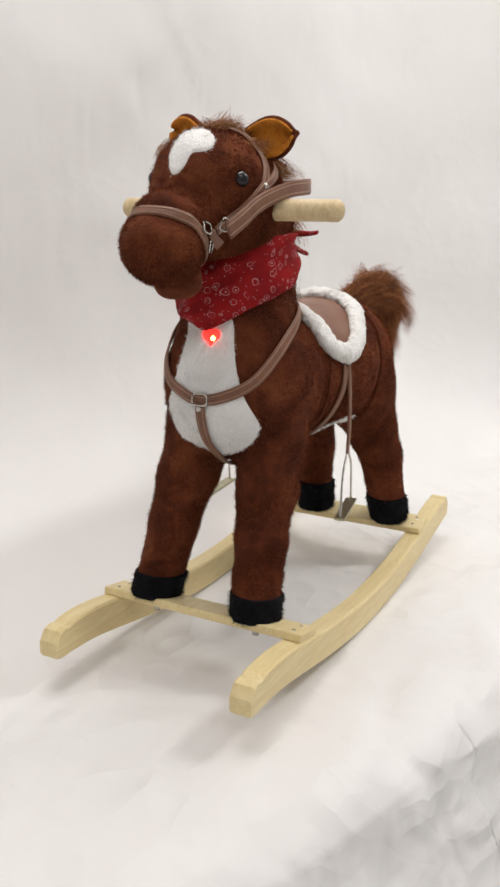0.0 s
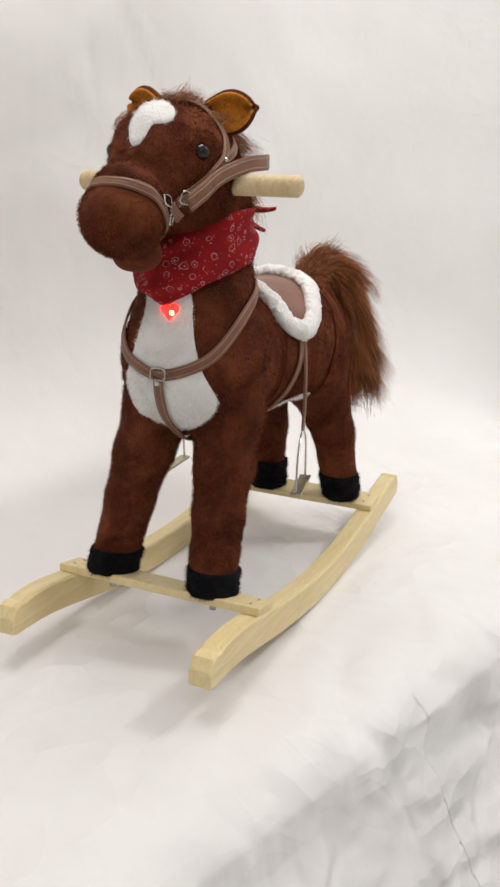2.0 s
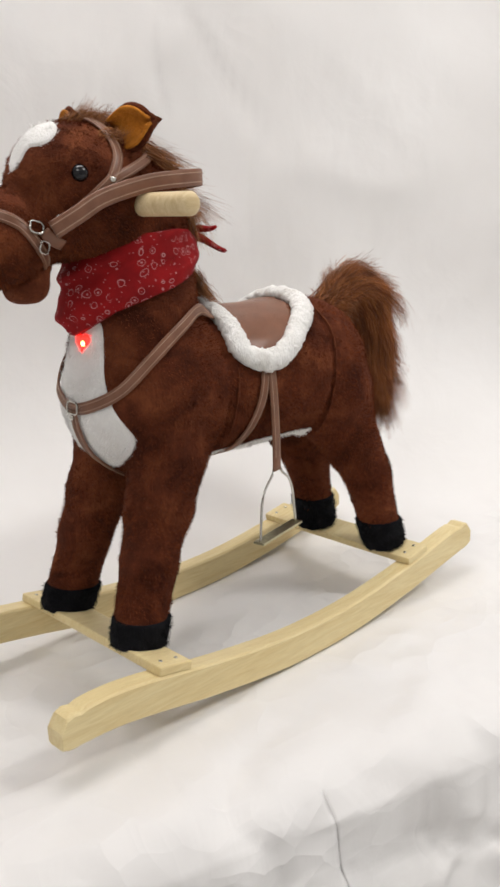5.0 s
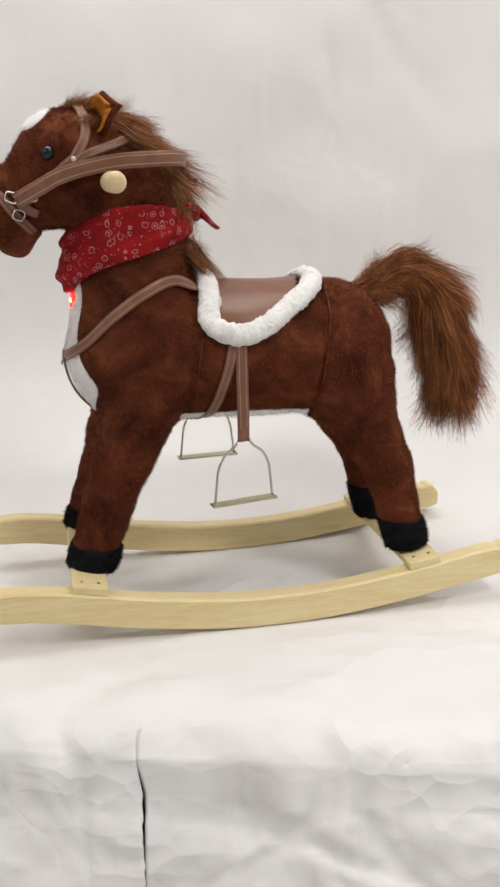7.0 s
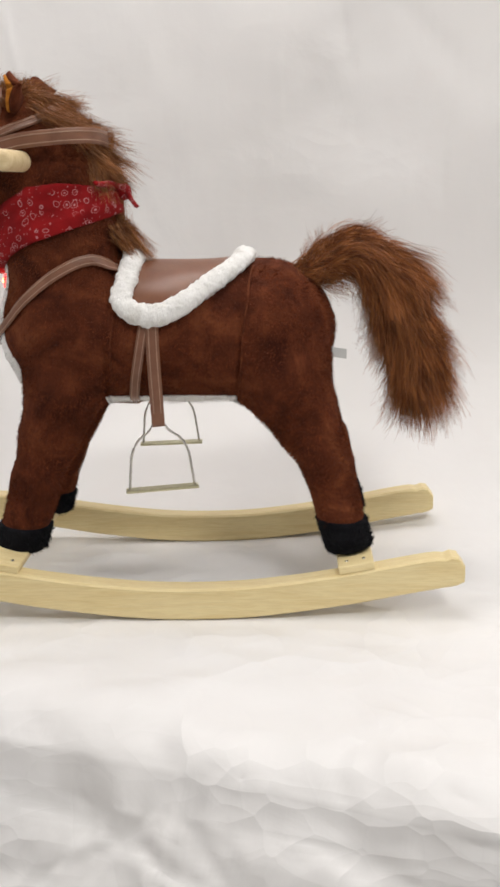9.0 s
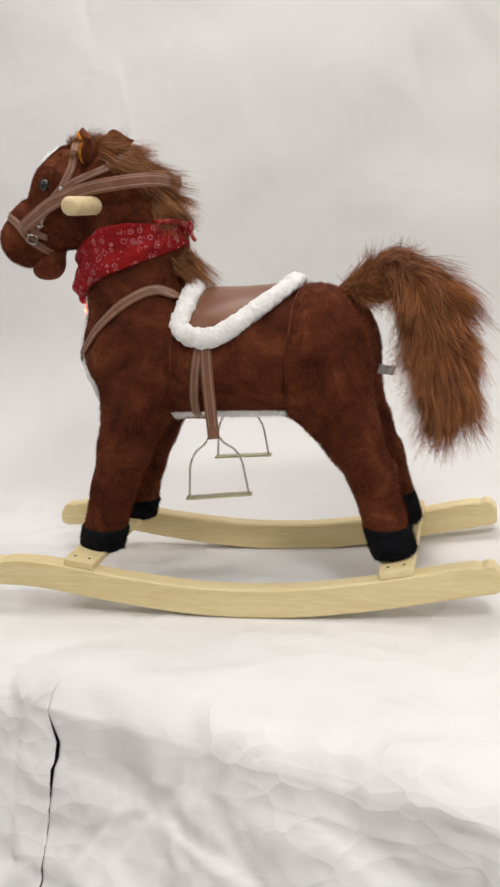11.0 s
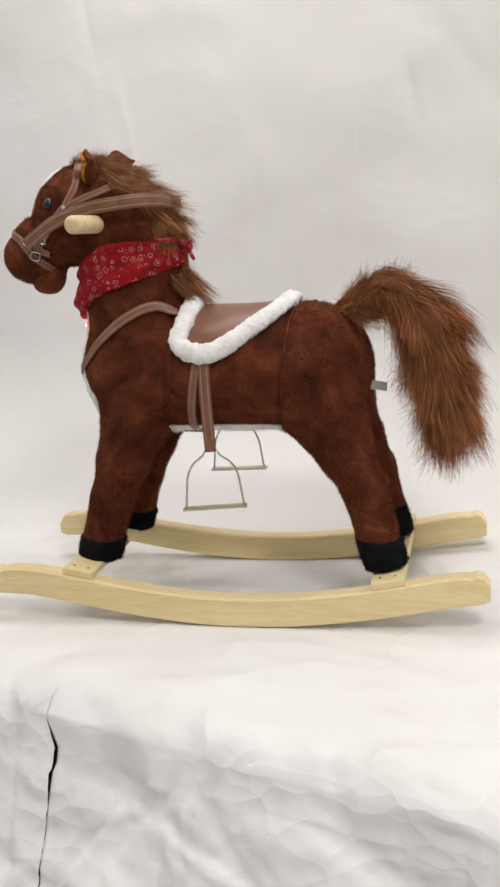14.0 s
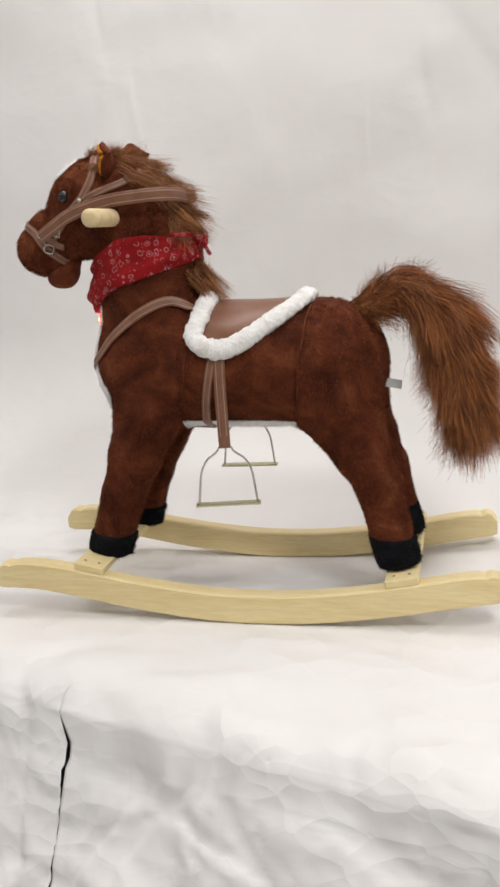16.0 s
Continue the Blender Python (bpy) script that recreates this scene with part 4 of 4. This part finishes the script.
def build_rocker(side):
    xs = np.linspace(-0.372, 0.372, 90)
    low, high = [], []
    for x in xs:
        e = min(x + 0.372, 0.372 - x)
        r = 0.02
        cut = r - math.sqrt(max(r * r - max(r - e, 0) ** 2, 0)) if e < r else 0
        low.append((x, rocker_line(x, False) + 0.2 * cut))
        high.append((x, rocker_line(x, True) - 0.75 * cut))
    kernel = np.ones(7) / 7
    for line in (low, high):
        z = np.array([q[1] for q in line])
        z[3:-3] = np.convolve(z, kernel, "valid")
        line[:] = [(q[0], float(w)) for q, w in zip(line, z)]
    y0, y1, b = 0.1195 * side, 0.147 * side, 0.0025
    rows = []
    for (x, a), (_, c) in zip(low, high):
        s = side
        rows.append([(x, y0 + b * s, a), (x, y1 - b * s, a), (x, y1, a + b), (x, y1, c - b), (x, y1 - b * s, c), (x, y0 + b * s, c), (x, y0, c - b), (x, y0, a + b)])
    rows = np.array(rows)
    return sweep(rows if side < 0 else rows[:, ::-1])


for side in (-1, 1):
    ob = part("rocker", build_rocker(side), PINE, horse, "curved pine rocker board", smooth=False)
for x, width in ((-0.2205, 0.046), (0.2365, 0.046)):
    a, b = rocker_line(x - 0.02, True), rocker_line(x + 0.02, True)
    tilt = math.atan2(b - a, 0.04)
    m = Matrix.Translation((x, 0, (a + b) / 2 + 0.0055)) @ Matrix.Rotation(-tilt, 4, "Y")
    bar = part("crossbar", moved(rounded_box(width, 0.291, 0.011, 0.0018), m), PINE, horse, "pine crossbar", smooth=False)
    for side in (-1, 1):
        for dx in (-0.011, 0.011):
            bm = bmesh.new()
            bmesh.ops.create_cone(bm, cap_ends=True, segments=12, radius1=0.0026, radius2=0.002, depth=0.0014)
            part("screw", moved(bm, m @ Matrix.Translation((dx, 0.13 * side, 0.0057))), STEEL, bar, "steel screw head")
        bm = bmesh.new()
        bmesh.ops.create_cone(bm, cap_ends=True, segments=8, radius1=0.0045, radius2=0.0045, depth=0.012)
        part("bolt", moved(bm, m @ Matrix.Translation((0, 0.074 * side, -0.01))), STEEL, bar, "steel bolt end")

# ---- bandana tied round the neck ----
SCARF = [(-0.30, 0.54), (-0.2, 0.544), (-0.12, 0.55), (-0.05, 0.542), (-0.03, 0.525), (-0.03, 0.4), (-0.3, 0.4)]


def scarf_form(p):
    x, y, z = p[..., 0], p[..., 1], p[..., 2]
    neck = blend(cone(p, (-0.14, 0, 0.365), (-0.132, 0, 0.55), 0.088, 0.07, 0.92), cone(p, (-0.14, 0, 0.5), (-0.165, 0, 0.47), 0.07, 0.062, 0.75), 0.02)
    fold = 0.0032 * np.sin(140 * z - 50 * x + 0.8 + 0.8 * np.sin(40 * y)) + 0.0012 * np.sin(300 * z - 90 * x + 60 * y)
    d = neck - 0.0045 - fold
    turn = np.arctan2(np.abs(y + 0.003), -(x + 0.13))
    point = np.interp(turn, [0, 0.25, 0.6, 1.2, 2.0, 3.1416], [0.438, 0.449, 0.465, 0.481, 0.496, 0.512]) - z
    return np.maximum(np.maximum(d, -d - 0.013), np.maximum(polygon(x, z, SCARF), 0.8 * point))


bandana = part("bandana", surface(scarf_form, (-0.27, -0.1, 0.42), (-0.02, 0.1, 0.57), 0.003, 1), BANDANA)
tagged(bandana, "red patterned cotton bandana tied round the toy horse's neck", "bandana")
for a, b in (((-0.062, -0.03, 0.543), (-0.072, -0.078, 0.552)), ((-0.048, -0.012, 0.535), (-0.028, -0.045, 0.522))):
    path = smooth_path([(-0.052, -0.005, 0.538), a, b], 14)
    path[:, 2] += 0.003 * np.sin(np.linspace(0, 5, 14))
    rows = np.stack([path + np.outer(np.linspace(0.0065, 0.0025, 14) * c, (0.3, 0, 1)) + np.array([s * 0.002, 0, 0]) for c, s in ((-1, 0), (0, 1.6), (1, 0), (0, -1.6))], 1)
    part("knot_end", sweep(rows), BANDANA, bandana)
bm = bmesh.new()
bmesh.ops.create_uvsphere(bm, u_segments=14, v_segments=10, radius=0.012)
bmesh.ops.scale(bm, vec=(0.8, 1.1, 0.9), verts=bm.verts)
part("knot", moved(bm, Matrix.Translation((-0.05, -0.006, 0.537))), BANDANA, bandana)


# ---- what moves: the wagging tail and the chewing jaw ----
EARLY_WAG = [(0.0, 30), (0.2, -8), (0.4, 36), (0.6, 24), (0.8, -20), (1.0, 30), (1.2, -4), (1.5, 30), (1.8, 28), (2.0, -6), (2.2, 22), (2.5, -2), (2.8, 28), (3.0, 6), (3.2, 12), (3.5, 6), (3.7, 20), (4.0, 18), (4.2, -12), (4.5, 22), (4.7, -10)]
WAG = [(5.1, 15), (5.5, -20), (5.9, 15), (6.3, -20), (6.7, -10), (7.0, 8), (7.25, -8), (7.5, 6), (7.75, -15), (8.0, -6), (8.2, 5), (8.6, -25), (9.0, 5), (9.4, -30), (9.8, 0), (10.2, -35), (10.5, -22), (10.75, -10), (11.0, -33), (11.25, -45),
       (11.5, -36), (11.75, -12), (12.0, -4), (12.25, -30), (12.5, -10), (12.75, -4), (12.9, -18), (13.0, -50), (13.1, -55), (13.3, -12), (13.5, -33), (13.65, -14), (13.85, -35), (14.0, -20), (14.2, -38), (14.5, -18), (14.75, -30), (15.0, -42), (15.25, -25), (15.5, -15), (15.75, -38), (16.0, -12)]
CHEW = [(0.0, 8), (1.0, 2), (2.0, 10), (3.0, 3), (4.0, 8), (4.7, 3), (6.0, 18), (7.0, 18), (8.2, 0), (9.2, 18), (10.5, 0), (11.0, 0), (11.2, 22), (11.5, 2), (12.0, 22), (12.5, 0), (12.8, 0), (13.2, 20), (13.5, 14), (13.7, 22), (14.0, 6), (14.1, 2), (14.5, 26), (15.0, 24), (15.5, 6), (16.0, 2)]


def motions():
    roll, swing = Vector((1, 0, 0.1)), Vector((0.78, 0, 0.62))
    aside = Matrix.Rotation(radians(-15), 4, "Z")
    rows = [(t, aside @ Matrix.Rotation(radians(a), 4, roll)) for t, a in EARLY_WAG] + [(t, Matrix.Rotation(radians(a), 4, swing)) for t, a in WAG]
    walk(tail, [(t, Matrix.Translation(ROOT) @ m) for t, m in rows])
    walk(lower_jaw, [(t, pose(*HINGE, 0, a, 0)) for t, a in CHEW])


motions()
